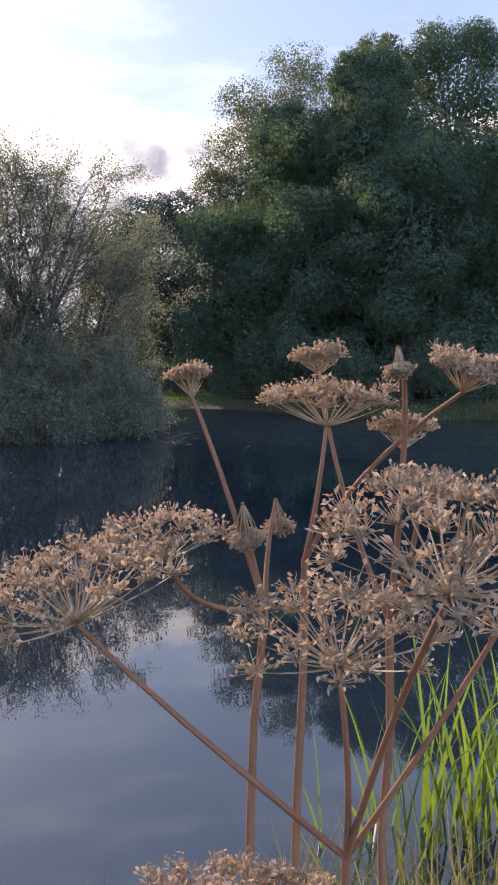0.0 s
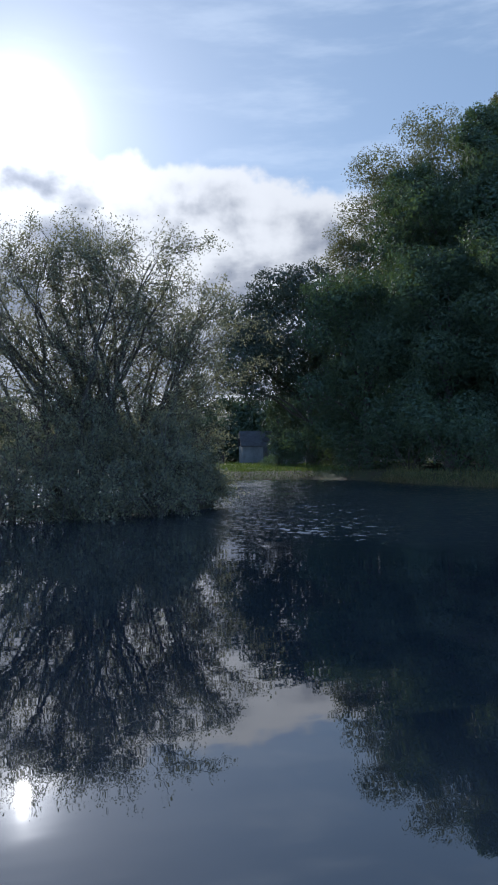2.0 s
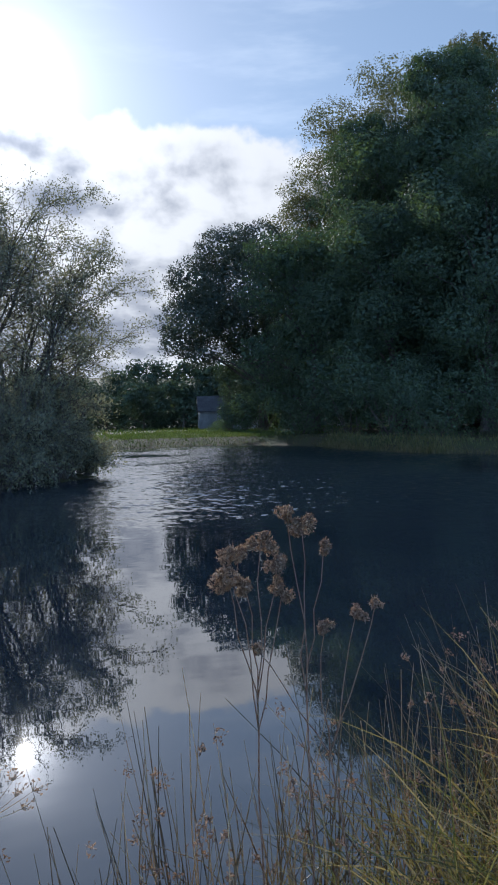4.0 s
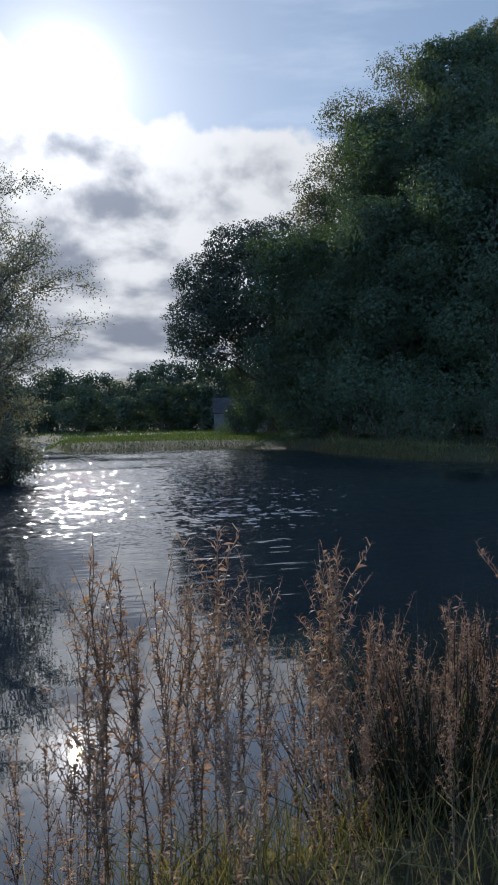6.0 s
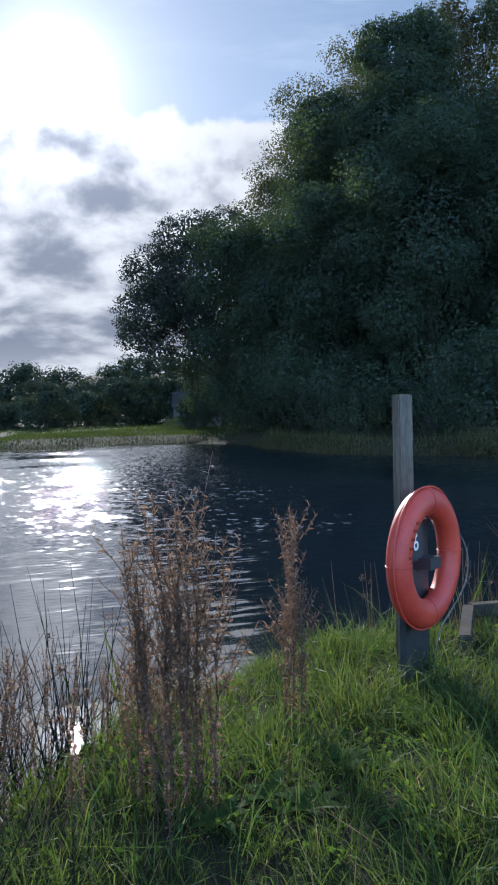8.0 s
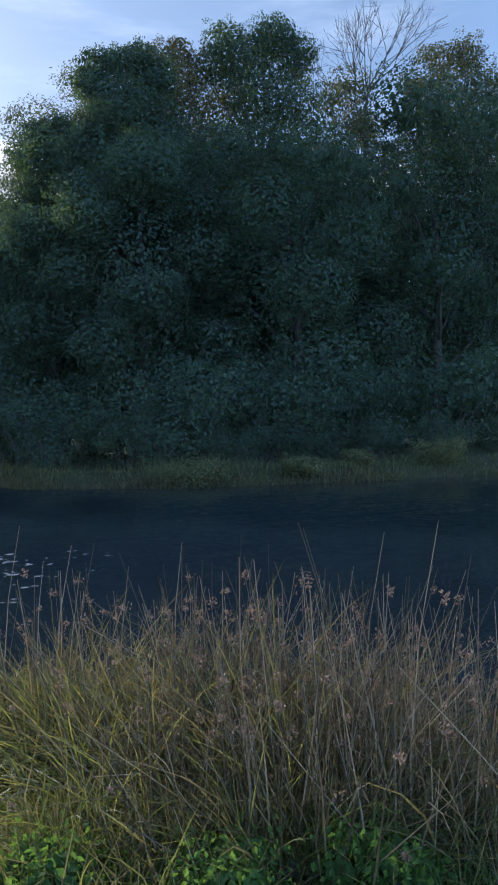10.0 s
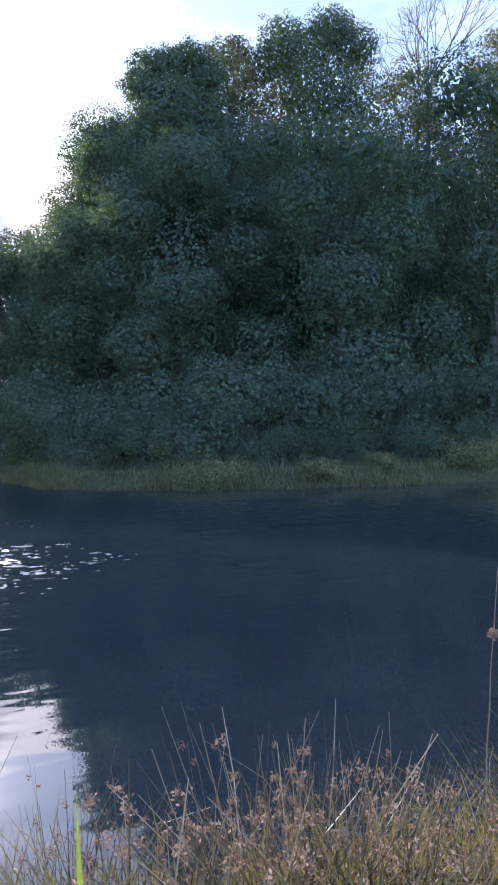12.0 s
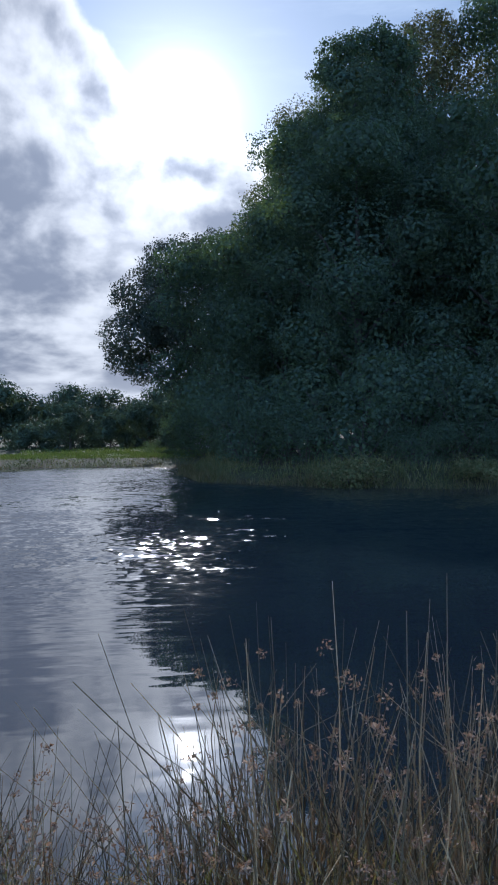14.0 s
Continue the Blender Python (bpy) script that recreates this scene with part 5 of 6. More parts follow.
def sapling():
    rng = np.random.default_rng(61)
    x, y = 18.62, 4.95
    root = empty("sapling", (x, y, land(x, y) - 0.05), 0, "young green sapling growing behind the timber edging", "sapling")
    stems, pts = [], []
    for i in range(7):
        tip = np.array((rng.normal(0, 0.16), rng.normal(0, 0.1), rng.uniform(0.45, 0.92)))
        line = wander((rng.normal(0, 0.03), 0, 0), tip, 7, rng, 0.015)
        stems.append(tube(line, np.linspace(0.006, 0.002, 7), 5))
        for k in range(85):
            q = line[rng.integers(2, 7)]
            pts.append(q + rng.normal(0, 0.055, 3))
    for g in stems:
        part("stem", g, HERB_STEM, root)
    pts = np.array(pts)
    part("foliage", leaves(pts, rng.uniform(0.03, 0.055, len(pts)), rng.uniform(0.018, 0.03, len(pts)), rng, 0.2), BROADLEAF, root, kind="stuff")


sapling()


# ---------------------------------------------------------------- rushes
def rush_clump(name, label, n, tall, spread, seed, seeds=0.5, mat=RUSH, r=0.0042, lean=0.2, group="", category="rushes", fallen=0.16):
    rng = np.random.default_rng(seed)
    root = empty(name, (0, 0, 0), 0, label, category, group)
    base = np.stack([rng.normal(0, spread, n), rng.normal(0, spread, n), np.full(n, -0.06)], -1)
    away = base * np.array((1, 1, 0)) / max(spread, 0.01)
    way = away * lean + np.stack([rng.normal(0, lean * 0.7, n), rng.normal(0, lean * 0.7, n), np.ones(n)], -1)
    down = rng.random(n) < fallen
    way[down] += np.stack([rng.normal(0, 0.8, n), rng.normal(0, 0.8, n), np.zeros(n)], -1)[down]
    length = tall * rng.uniform(0.55, 1.1, n)
    bend = np.stack([rng.normal(0, 0.16, n), rng.normal(0, 0.16, n), np.full(n, -0.10)], -1)
    arched = rng.random(n) < 0.14
    bend[arched] = np.stack([rng.normal(0, 1.1, n), rng.normal(0, 1.1, n), rng.uniform(-1.3, -0.3, n)], -1)[arched]
    v, f, _ = rods(base, way, length, r * rng.uniform(0.7, 1.25, n), bend, 3, rng)
    part("stem_tuft", (v, f), mat, root, kind="stuff")
    has = rng.random(n) < seeds
    k = int(has.sum())
    if k:
        has &= ~arched
        k = int(has.sum())
        d = unit(way + bend * 0.5)
        at = (base + d * (length * rng.uniform(0.72, 0.9, n))[:, None])[has]
        pts = np.repeat(at, 22, 0) + rng.normal(0, 1, (k * 22, 3)) * np.repeat(rng.uniform(0.006, 0.016, k), 22)[:, None]
        part("seed_tuft", leaves(pts, rng.uniform(0.010, 0.021, len(pts)), 0.0075, rng, 0.2), RUSH_SEED, root, "brown tufted seed heads", kind="stuff")
    return root


RUSHES = "rushes along the near shore"
SOFT = "clump of brown seeding soft rush at the water's edge"
protos = [rush_clump("soft_rush", SOFT, 50, 0.98, 0.15, 300 + i, 0.4, group=RUSHES, lean=0.20, fallen=0.18) for i in range(4)]
thin = [rush_clump("soft_rush", "sparse straw-brown rush stems in shallow water", 18, 1.0, 0.18, 310 + i, 0.4, group=RUSHES, lean=0.11, r=0.0048) for i in range(3)]
rng = np.random.default_rng(17)


def plant(kinds, x, y, scale, i):
    ob = kinds[i % len(kinds)]
    z = max(land(x, y), -0.12)
    m = pose(x, y, z, 0, 0, rng.uniform(0, 360)) @ Matrix.Scale(scale, 4)
    if not ob.get("used"):
        ob["used"] = 1
        ob.matrix_basis = m
        return ob
    return copy_thing(ob, m @ Matrix.Scale(1 / ob.scale[0], 4))


def bare(x):
    """Whether the fringe leaves this spot open: it thins out in two stretches."""
    return rng.random() < (0.82 if 20.2 < x < 21.35 else 0.55 if 22.2 < x < 23.3 else 0.2 if x < 24.8 else 0.0)


i = 0
# beside the first stretch, sparse
for x in np.arange(8.2, 10.9, 0.24):
    plant(thin if rng.random() < 0.55 else protos, x + rng.uniform(-0.1, 0.1), near_shore(x) - rng.uniform(-0.35, 0.15), rng.uniform(0.75, 1.0), i)
    i += 1
for x in np.arange(9.2, 10.6, 0.2):
    plant(protos, x, near_shore(x) - rng.uniform(0.2, 0.8), rng.uniform(0.7, 0.95), i)
    i += 1
for x, y in [(7.95, 1.95), (8.1, 2.1), (8.25, 1.9), (8.4, 2.05), (8.5, 1.85), (8.6, 2.15), (8.3, 2.25), (8.75, 2.0)]:
    plant(thin, x, y, rng.uniform(0.75, 0.9), i)
    i += 1
# thick fringe along the last stretch
for x in np.concatenate([np.arange(19.9, 21.6, 0.30), np.arange(21.6, 28.6, 0.18)]):
    if bare(x):
        continue
    side = smooth((x - 24.9) / 1.0) if x > 24 else 0.0
    plant(protos if rng.random() < 0.6 else thin, x + rng.uniform(-0.1, 0.1), near_shore(x) - rng.uniform(-0.25, 0.35), rng.uniform(0.44, 0.64) + 0.10 * smooth((x - 21.5) / 1.0) + 0.12 * side, i)
    i += 1
for x in np.arange(20.6, 24.8, 0.26):
    if bare(x):
        continue
    plant(protos, x + rng.uniform(-0.1, 0.1), near_shore(x) - rng.uniform(0.3, 0.9), rng.uniform(0.40, 0.58) + 0.08 * smooth((x - 21.5) / 1.0), i)
    i += 1
for x in np.arange(20.9, 24.6, 0.30):
    if bare(x):
        continue
    plant(protos, x + rng.uniform(-0.1, 0.1), near_shore(x) - rng.uniform(0.9, 1.3), rng.uniform(0.42, 0.6), i)
    i += 1
for x in np.arange(24.8, 28.2, 0.13):
    plant(protos, x + rng.uniform(-0.1, 0.1), near_shore(x) - rng.uniform(0.0, 0.8), rng.uniform(0.72, 0.98), i)
    i += 1
for _ in range(22):
    x = rng.uniform(22.9, 25.4)
    plant(protos, x, rng.uniform(0.85, 1.35), rng.uniform(0.5, 0.72), i)
    i += 1
for k in range(6):
    x = rng.uniform(23.0, 25.6)
    plant(thin, x, rng.uniform(0.8, 1.3), rng.uniform(0.7, 0.9), i)
    i += 1
# low, trampled rush, rich in seed, close by the path
low = [rush_clump("soft_rush", "low trampled rush thick with brown seed heads", 90, 0.62, 0.12, 316 + k, 0.85, lean=0.5, fallen=0.4, group=RUSHES) for k in range(2)]
for _ in range(24):
    plant(low, rng.uniform(23.35, 24.0), rng.uniform(0.8, 1.35), rng.uniform(0.75, 1.1), i)
    i += 1
for _ in range(6):
    x = rng.uniform(21.6, 22.3)
    plant(low, x, rng.uniform(1.1, 1.6), rng.uniform(0.7, 1.0), i)
    i += 1
# green rushes among the willowherb, in a darkened colour that stands for shade
green = [rush_clump("soft_rush", "dense green soft rush beside the willowherb, its shade put into the colour", 70, 0.98, 0.13, 320 + k, 0.15, SHADED_RUSH, 0.0042, 0.17, RUSHES) for k in range(3)]
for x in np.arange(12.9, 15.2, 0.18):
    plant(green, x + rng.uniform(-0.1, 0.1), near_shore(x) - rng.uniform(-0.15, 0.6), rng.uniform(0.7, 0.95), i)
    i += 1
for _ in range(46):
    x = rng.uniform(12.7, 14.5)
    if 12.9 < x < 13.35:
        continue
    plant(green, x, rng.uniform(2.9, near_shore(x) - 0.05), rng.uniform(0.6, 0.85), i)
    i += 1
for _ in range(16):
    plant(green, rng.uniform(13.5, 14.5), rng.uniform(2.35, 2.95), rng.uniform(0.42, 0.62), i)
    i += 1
for x in np.arange(16.9, 19.4, 0.3):
    plant(thin, x, near_shore(x) + rng.uniform(0.0, 0.35), rng.uniform(0.6, 0.85), i)
    i += 1

# tall half-dry grass clumps at the end of the fishing stand and beside the first rushes
def grass_clump(name, label, n, tall, spread, seed, mat, lean, group):
    """A tussock of long, bent and broken blades."""
    rng = np.random.default_rng(seed)
    root = empty(name, (0, 0, 0), 0, label, "grass", group)
    base = np.stack([rng.normal(0, spread, n), rng.normal(0, spread, n), np.full(n, -0.05)], -1)
    way = base * np.array((1, 1, 0)) / spread * lean + np.stack([rng.normal(0, lean, n), rng.normal(0, lean, n), np.ones(n)], -1)
    bend = way * np.array((1.2, 1.2, 0)) + np.stack([rng.normal(0, 0.5, n), rng.normal(0, 0.5, n), -rng.gamma(1.6, 0.6, n)], -1)
    part("blade_tuft", strips(base, way, tall * rng.uniform(0.4, 1.1, n), rng.uniform(0.0028, 0.0072, n), bend, 5, rng, taper=np.array([0.7, 1, 1, 0.8, 0.5, 0.05])), mat, root, kind="stuff")
    return root


tufts = [grass_clump("grass_tussock", "tall half-dry grass tussock with long blades", 180, 0.92, 0.16, 330 + k, DRY_GRASS, 0.28, "tussocks on the near bank") for k in range(4)]
for k, (x, y, s) in enumerate([(19.5, 3.9, 1), (19.75, 3.5, 1), (19.55, 3.2, 1), (19.95, 3.1, 1), (20.2, 2.8, 1), (19.9, 2.6, 1), (19.5, 4.35, 0.9), (20.1, 3.5, 1), (19.4, 3.9, 0.8), (19.45, 3.5, 0.85), (19.7, 3.8, 1.05), (19.8, 2.9, 0.95), (19.6, 2.6, 0.8), (20.3, 3.2, 1.05), (20.3, 2.4, 0.9), (19.95, 3.9, 1.05), (20.1, 2.2, 0.8), (22.8, 1.55, 0.55), (23.0, 1.3, 0.5), (23.2, 1.6, 0.6), (23.4, 1.25, 0.5), (23.6, 1.5, 0.6), (23.3, 1.9, 0.62), (23.8, 1.2, 0.5), (24.1, 1.45, 0.6), (24.5, 1.3, 0.55), (24.9, 1.5, 0.62), (8.72, 1.5, 0.75), (8.95, 1.6, 0.85), (9.25, 1.5, 0.9),
                               (8.85, 1.25, 0.7), (9.1, 1.2, 0.75), (9.5, 1.35, 0.9), (9.5, 1.75, 0.95), (9.8, 1.6, 1.0), (8.65, 1.78, 0.7), (9.85, 1.95, 0.95), (10.1, 1.8, 1.0), (9.25, 1.85, 0.85), (8.95, 1.85, 0.8),
                               (9.05, 1.42, 0.85), (9.4, 1.6, 0.95), (9.7, 1.3, 0.9), (10.0, 1.5, 0.95), (8.8, 1.65, 0.8)]):
    if 19 < x < 21:
        s *= rng.uniform(0.62, 1.0)
    plant(tufts, x, y, s, k)
# brown rush stems standing up through the tussocks
for _ in range(44):
    x = rng.uniform(19.35, 20.9)
    y = rng.uniform(2.2, near_shore(x) - 0.05)
    plant(thin if rng.random() < 0.5 else protos, x, y, rng.uniform(0.62, 1.0), i)
    i += 1


mounds = [grass_clump("grass_mound", "messy golden-green grass mound beside the mossy ground", 170, 0.66, 0.14, 340 + k, MOUND_GRASS, 0.5, "grass mounds by the fishing stand") for k in range(4)]
for k, (x, y, s) in enumerate([(19.2, 3.6, 0.9), (19.25, 3.2, 0.95), (18.95, 2.9, 0.75), (19.35, 2.9, 0.95), (19.1, 2.55, 0.8), (19.5, 2.4, 0.9), (18.95, 3.75, 0.6), (19.15, 4.05, 0.7), (19.6, 3.2, 1.05), (19.45, 3.55, 1.05),
                               (19.0, 2.2, 0.7), (19.7, 2.6, 1.0), (18.85, 3.4, 0.6), (18.7, 2.65, 0.5), (18.75, 3.1, 0.5), (17.9, 4.4, 0.45), (18.3, 4.35, 0.5), (18.6, 4.3, 0.32), (17.55, 4.4, 0.4), (18.75, 3.7, 0.45)]):
    plant(mounds, x, y, s, k)


# ---------------------------------------------------------------- sedge clumps
def sedge(at, n, tall, seed):
    rng = np.random.default_rng(seed)
    root = empty("sedge_clump", (*at, max(land(*at), -0.15) - 0.02), 0, "bright green sedge blades rising from the shallows", "sedge", "green sedge in the shallows")
    for k in range(n):
        a = rng.uniform(0, 6.283)
        b = np.array([[rng.normal(0, 0.14), rng.normal(0, 0.10), 0]])
        w = np.array([[math.cos(a) * 0.13, math.sin(a) * 0.13, 1.0]])
        bend = np.array([[math.cos(a) * 0.3, math.sin(a) * 0.3, -0.2 if rng.random() < 0.8 else -1.6]])
        g = strips(b, w, tall * rng.uniform(0.55, 1.1), rng.uniform(0.009, 0.017), bend, 7, rng, taper=np.array([0.8, 1, 1, 0.95, 0.85, 0.65, 0.4, 0.03]))
        part("blade", g, SEDGE, root)


for k, (x, y, n, tall) in enumerate([(1.98, 2.0, 16, 0.72), (2.12, 1.88, 26, 0.82), (2.28, 1.82, 20, 0.80), (1.85, 2.05, 8, 0.6), (2.4, 1.95, 10, 0.7), (13.1, 3.9, 7, 0.7), (17.62, 5.25, 6, 0.82), (17.30, 5.2, 5, 0.95), (17.95, 5.3, 6, 0.85), (18.15, 5.35, 4, 0.8), (15.4, 4.9, 12, 0.6), (14.3, 4.1, 12, 0.75), (21.5, 1.35, 1, 0.32)]):
    sedge((x, y), n, tall, 400 + k)
# one broad blade standing alone by the path
ground_z = land(21.38, 0.80) - 0.02
lone = empty("sedge_clump", (21.38, 0.80, ground_z), 0, "single bright yellow-green sedge blade beside the path", "sedge", "green sedge in the shallows")
part("blade", strips(np.zeros((1, 3)), np.array([[-0.026, -0.042, 1.293 - ground_z]]), 1.293 - ground_z, 0.012, np.zeros((1, 3)), 7, np.random.default_rng(431),
                     taper=np.array([0.7, 0.8, 0.9, 1, 1, 0.9, 0.6, 0.03]), face=np.array([[0.35, 1.0, 0.0]])), SEDGE, lone)


# ---------------------------------------------------------------- hogweed
def umbel(hub, axis, R, seed, rays=26, closed=0.0, k=34):
    """A dry seed head: rays from one hub, each ending in a small umbel of seeds."""
    rng = np.random.default_rng(seed)
    axis = unit(np.asarray(axis, float))
    u = unit(np.cross(axis, (0.3, 0.9, 0.1)))
    w = np.cross(axis, u)
    a = np.arange(rays) * 2.39996 + rng.uniform(-0.2, 0.2, rays)
    ring = np.sqrt(np.linspace(0.02, 1, rays)) * (1 - 0.78 * closed)
    # the ray tips lie on a shallow dome over the hub
    lift = 0.50 + 0.45 * closed - 0.16 * ring ** 2 + rng.normal(0, 0.05, rays)
    reach = ring[:, None] * (np.cos(a)[:, None] * u + np.sin(a)[:, None] * w) + lift[:, None] * axis
    length = R * np.linalg.norm(reach, axis=1) * rng.uniform(0.9, 1.06, rays)
    d = unit(unit(reach) - axis * 0.10)
    base = np.broadcast_to(np.asarray(hub, float), (rays, 3))
    v, f, tip = rods(base, d, length, 0.0013 if R < 0.1 else 0.0018, axis * 0.22, 4, rng)
    geos = [(v, f)]
    # little umbels
    tips = np.repeat(tip, k, 0)
    loose = rng.normal(0, 0.62, (rays * k, 3))
    loose = loose - 0.65 * (loose @ axis)[:, None] * axis
    dd = unit(np.repeat(d, k, 0) * 0.35 + axis * 0.38 + loose)
    v2, f2, end = rods(tips, dd, rng.uniform(0.006, 0.025, rays * k) * (0.6 + 4 * R), 0.0007, np.zeros(3), 1, rng)
    geos.append((v2, f2))
    seeds = leaves(end, rng.uniform(0.005, 0.009, len(end)), 0.0036, rng)
    return join(geos), seeds


def hogweed(label, base, node, heads, seed, group):
    """heads: (hub, waypoint or None, radius, closed)."""
    rng = np.random.default_rng(seed)
    g = land(base[0], base[1])
    root = empty("hogweed", (base[0], base[1], g - 0.03), 0, label, "hogweed", group)
    o = np.array((base[0], base[1], g - 0.03))
    node = np.array(node) - o
    part("stem", tube(wander((0, 0, 0), node, 7, rng, 0.006), np.linspace(0.0070, 0.0052, 7) * (1.0 if base[0] < 3 else 0.75), 9), HOG_STEM, root, smooth=True)
    for k, (hub, via, R, closed) in enumerate(heads):
        hub = np.array(hub) - o
        if via is None:
            via = (node + hub) / 2 + rng.normal(0, 0.012, 3)
        else:
            via = np.array(via) - o
        t = np.linspace(0, 1, 9)[:, None]
        line = (1 - t) ** 2 * node + 2 * t * (1 - t) * (1.35 * via - 0.35 * (node + hub) / 2) + t ** 2 * hub
        part("branch", tube(line, np.linspace(0.0042, 0.0026, 9) * (1.0 if base[0] < 3 else 0.7), 7), HOG_STEM, root, smooth=True)
        axis = unit(line[-1] - line[-3]) * 0.5 + np.array((0, 0, 0.75))
        if closed > 0.7:
            axis = np.array((0.15, 0.05, -1.0))
        rays, seeds = umbel(hub, axis, R * 1.4, seed * 10 + k, (32 if R > 0.055 else 22) if base[0] < 3 else 24 if R > 0.08 else 14, closed, k=36 if base[0] < 3 else 14)
        head = part("umbel", rays, HOG_RAY, root, "dry straw-coloured seed umbel")
        part("seed_mass", seeds, HOG_SEED, head, kind="stuff")
    return root


HOG = "dead hogweed at the water's edge"
hogweed("tall dead hogweed with wide straw-brown umbels", (0.555, 0.70), (0.559, 0.672, 1.055), [
    ((0.275, 0.751, 1.345), (0.383, 0.748, 1.228), 0.074, 0.0), ((0.472, 0.583, 1.317), None, 0.074, 0.0), ((0.683, 0.515, 1.427), (0.63, 0.58, 1.25), 0.060, 0.05),
    ((0.414, 0.390, 1.437), (0.492, 0.526, 1.295), 0.070, 0.0)], 7, HOG)
hogweed("tall dead hogweed with wide straw-brown umbels", (0.60, 0.84), (0.624, 0.845, 1.354), [
    ((0.661, 0.851, 1.528), (0.636, 0.836, 1.431), 0.064, 0.0), ((0.673, 0.624, 1.576), (0.647, 0.762, 1.480), 0.036, 0.25)], 8, HOG)
hogweed("tall dead hogweed with wide straw-brown umbels", (0.72, 0.80), (0.662, 0.722, 1.297), [
    ((0.665, 0.683, 1.435), None, 0.046, 0.2), ((0.826, 0.880, 1.489), None, 0.038, 0.3), ((0.749, 0.984, 1.599), None, 0.032, 0.3), ((0.582, 0.631, 1.623), (0.655, 0.688, 1.559), 0.014, 0.9),
    ((0.66, 0.60, 1.455), None, 0.034, 0.85)], 9, HOG)
hogweed("tall dead hogweed with wide straw-brown umbels", (0.53, 0.90), (0.565, 0.849, 1.294), [
    ((0.555, 0.891, 1.428), None, 0.036, 0.85), ((0.650, 0.953, 1.419), None, 0.028, 0.85), ((0.413, 0.822, 1.382), (0.455, 0.845, 1.310), 0.050, 0.05), ((0.538, 0.999, 1.563), (0.548, 0.954, 1.491), 0.030, 0.55)], 13, HOG)
hogweed("short dead hogweed with a straw-brown umbel", (0.34, 0.57), (0.342, 0.565, 1.033), [((0.339, 0.566, 1.110), None, 0.055, 0.0), ((0.411, 0.567, 1.094), None, 0.035, 0.1)], 10, HOG)
hogweed("short dead hogweed with a straw-brown umbel", (0.79, 0.64), (0.80, 0.60, 0.98), [((0.811, 0.570, 1.194), None, 0.046, 0.05)], 14, HOG)
hogweed("slender dead hogweed with bare grey-brown umbels", (7.42, 1.53), (7.44, 1.52, 0.86), [
    ((7.46, 1.51, 1.12), None, 0.095, 0.05), ((7.49, 1.30, 1.35), (7.52, 1.36, 1.12), 0.075, 0.25), ((7.33, 1.72, 1.18), (7.39, 1.65, 1.03), 0.045, 0.4), ((7.35, 1.58, 1.13), None, 0.02, 0.9)], 11, HOG)
hogweed("slender dead hogweed with bare grey-brown umbels", (7.46, 1.50), (7.63, 1.41, 0.88), [((7.71, 1.34, 1.08), None, 0.065, 0.2), ((7.61, 1.43, 1.07), None, 0.03, 0.6)], 12, HOG)


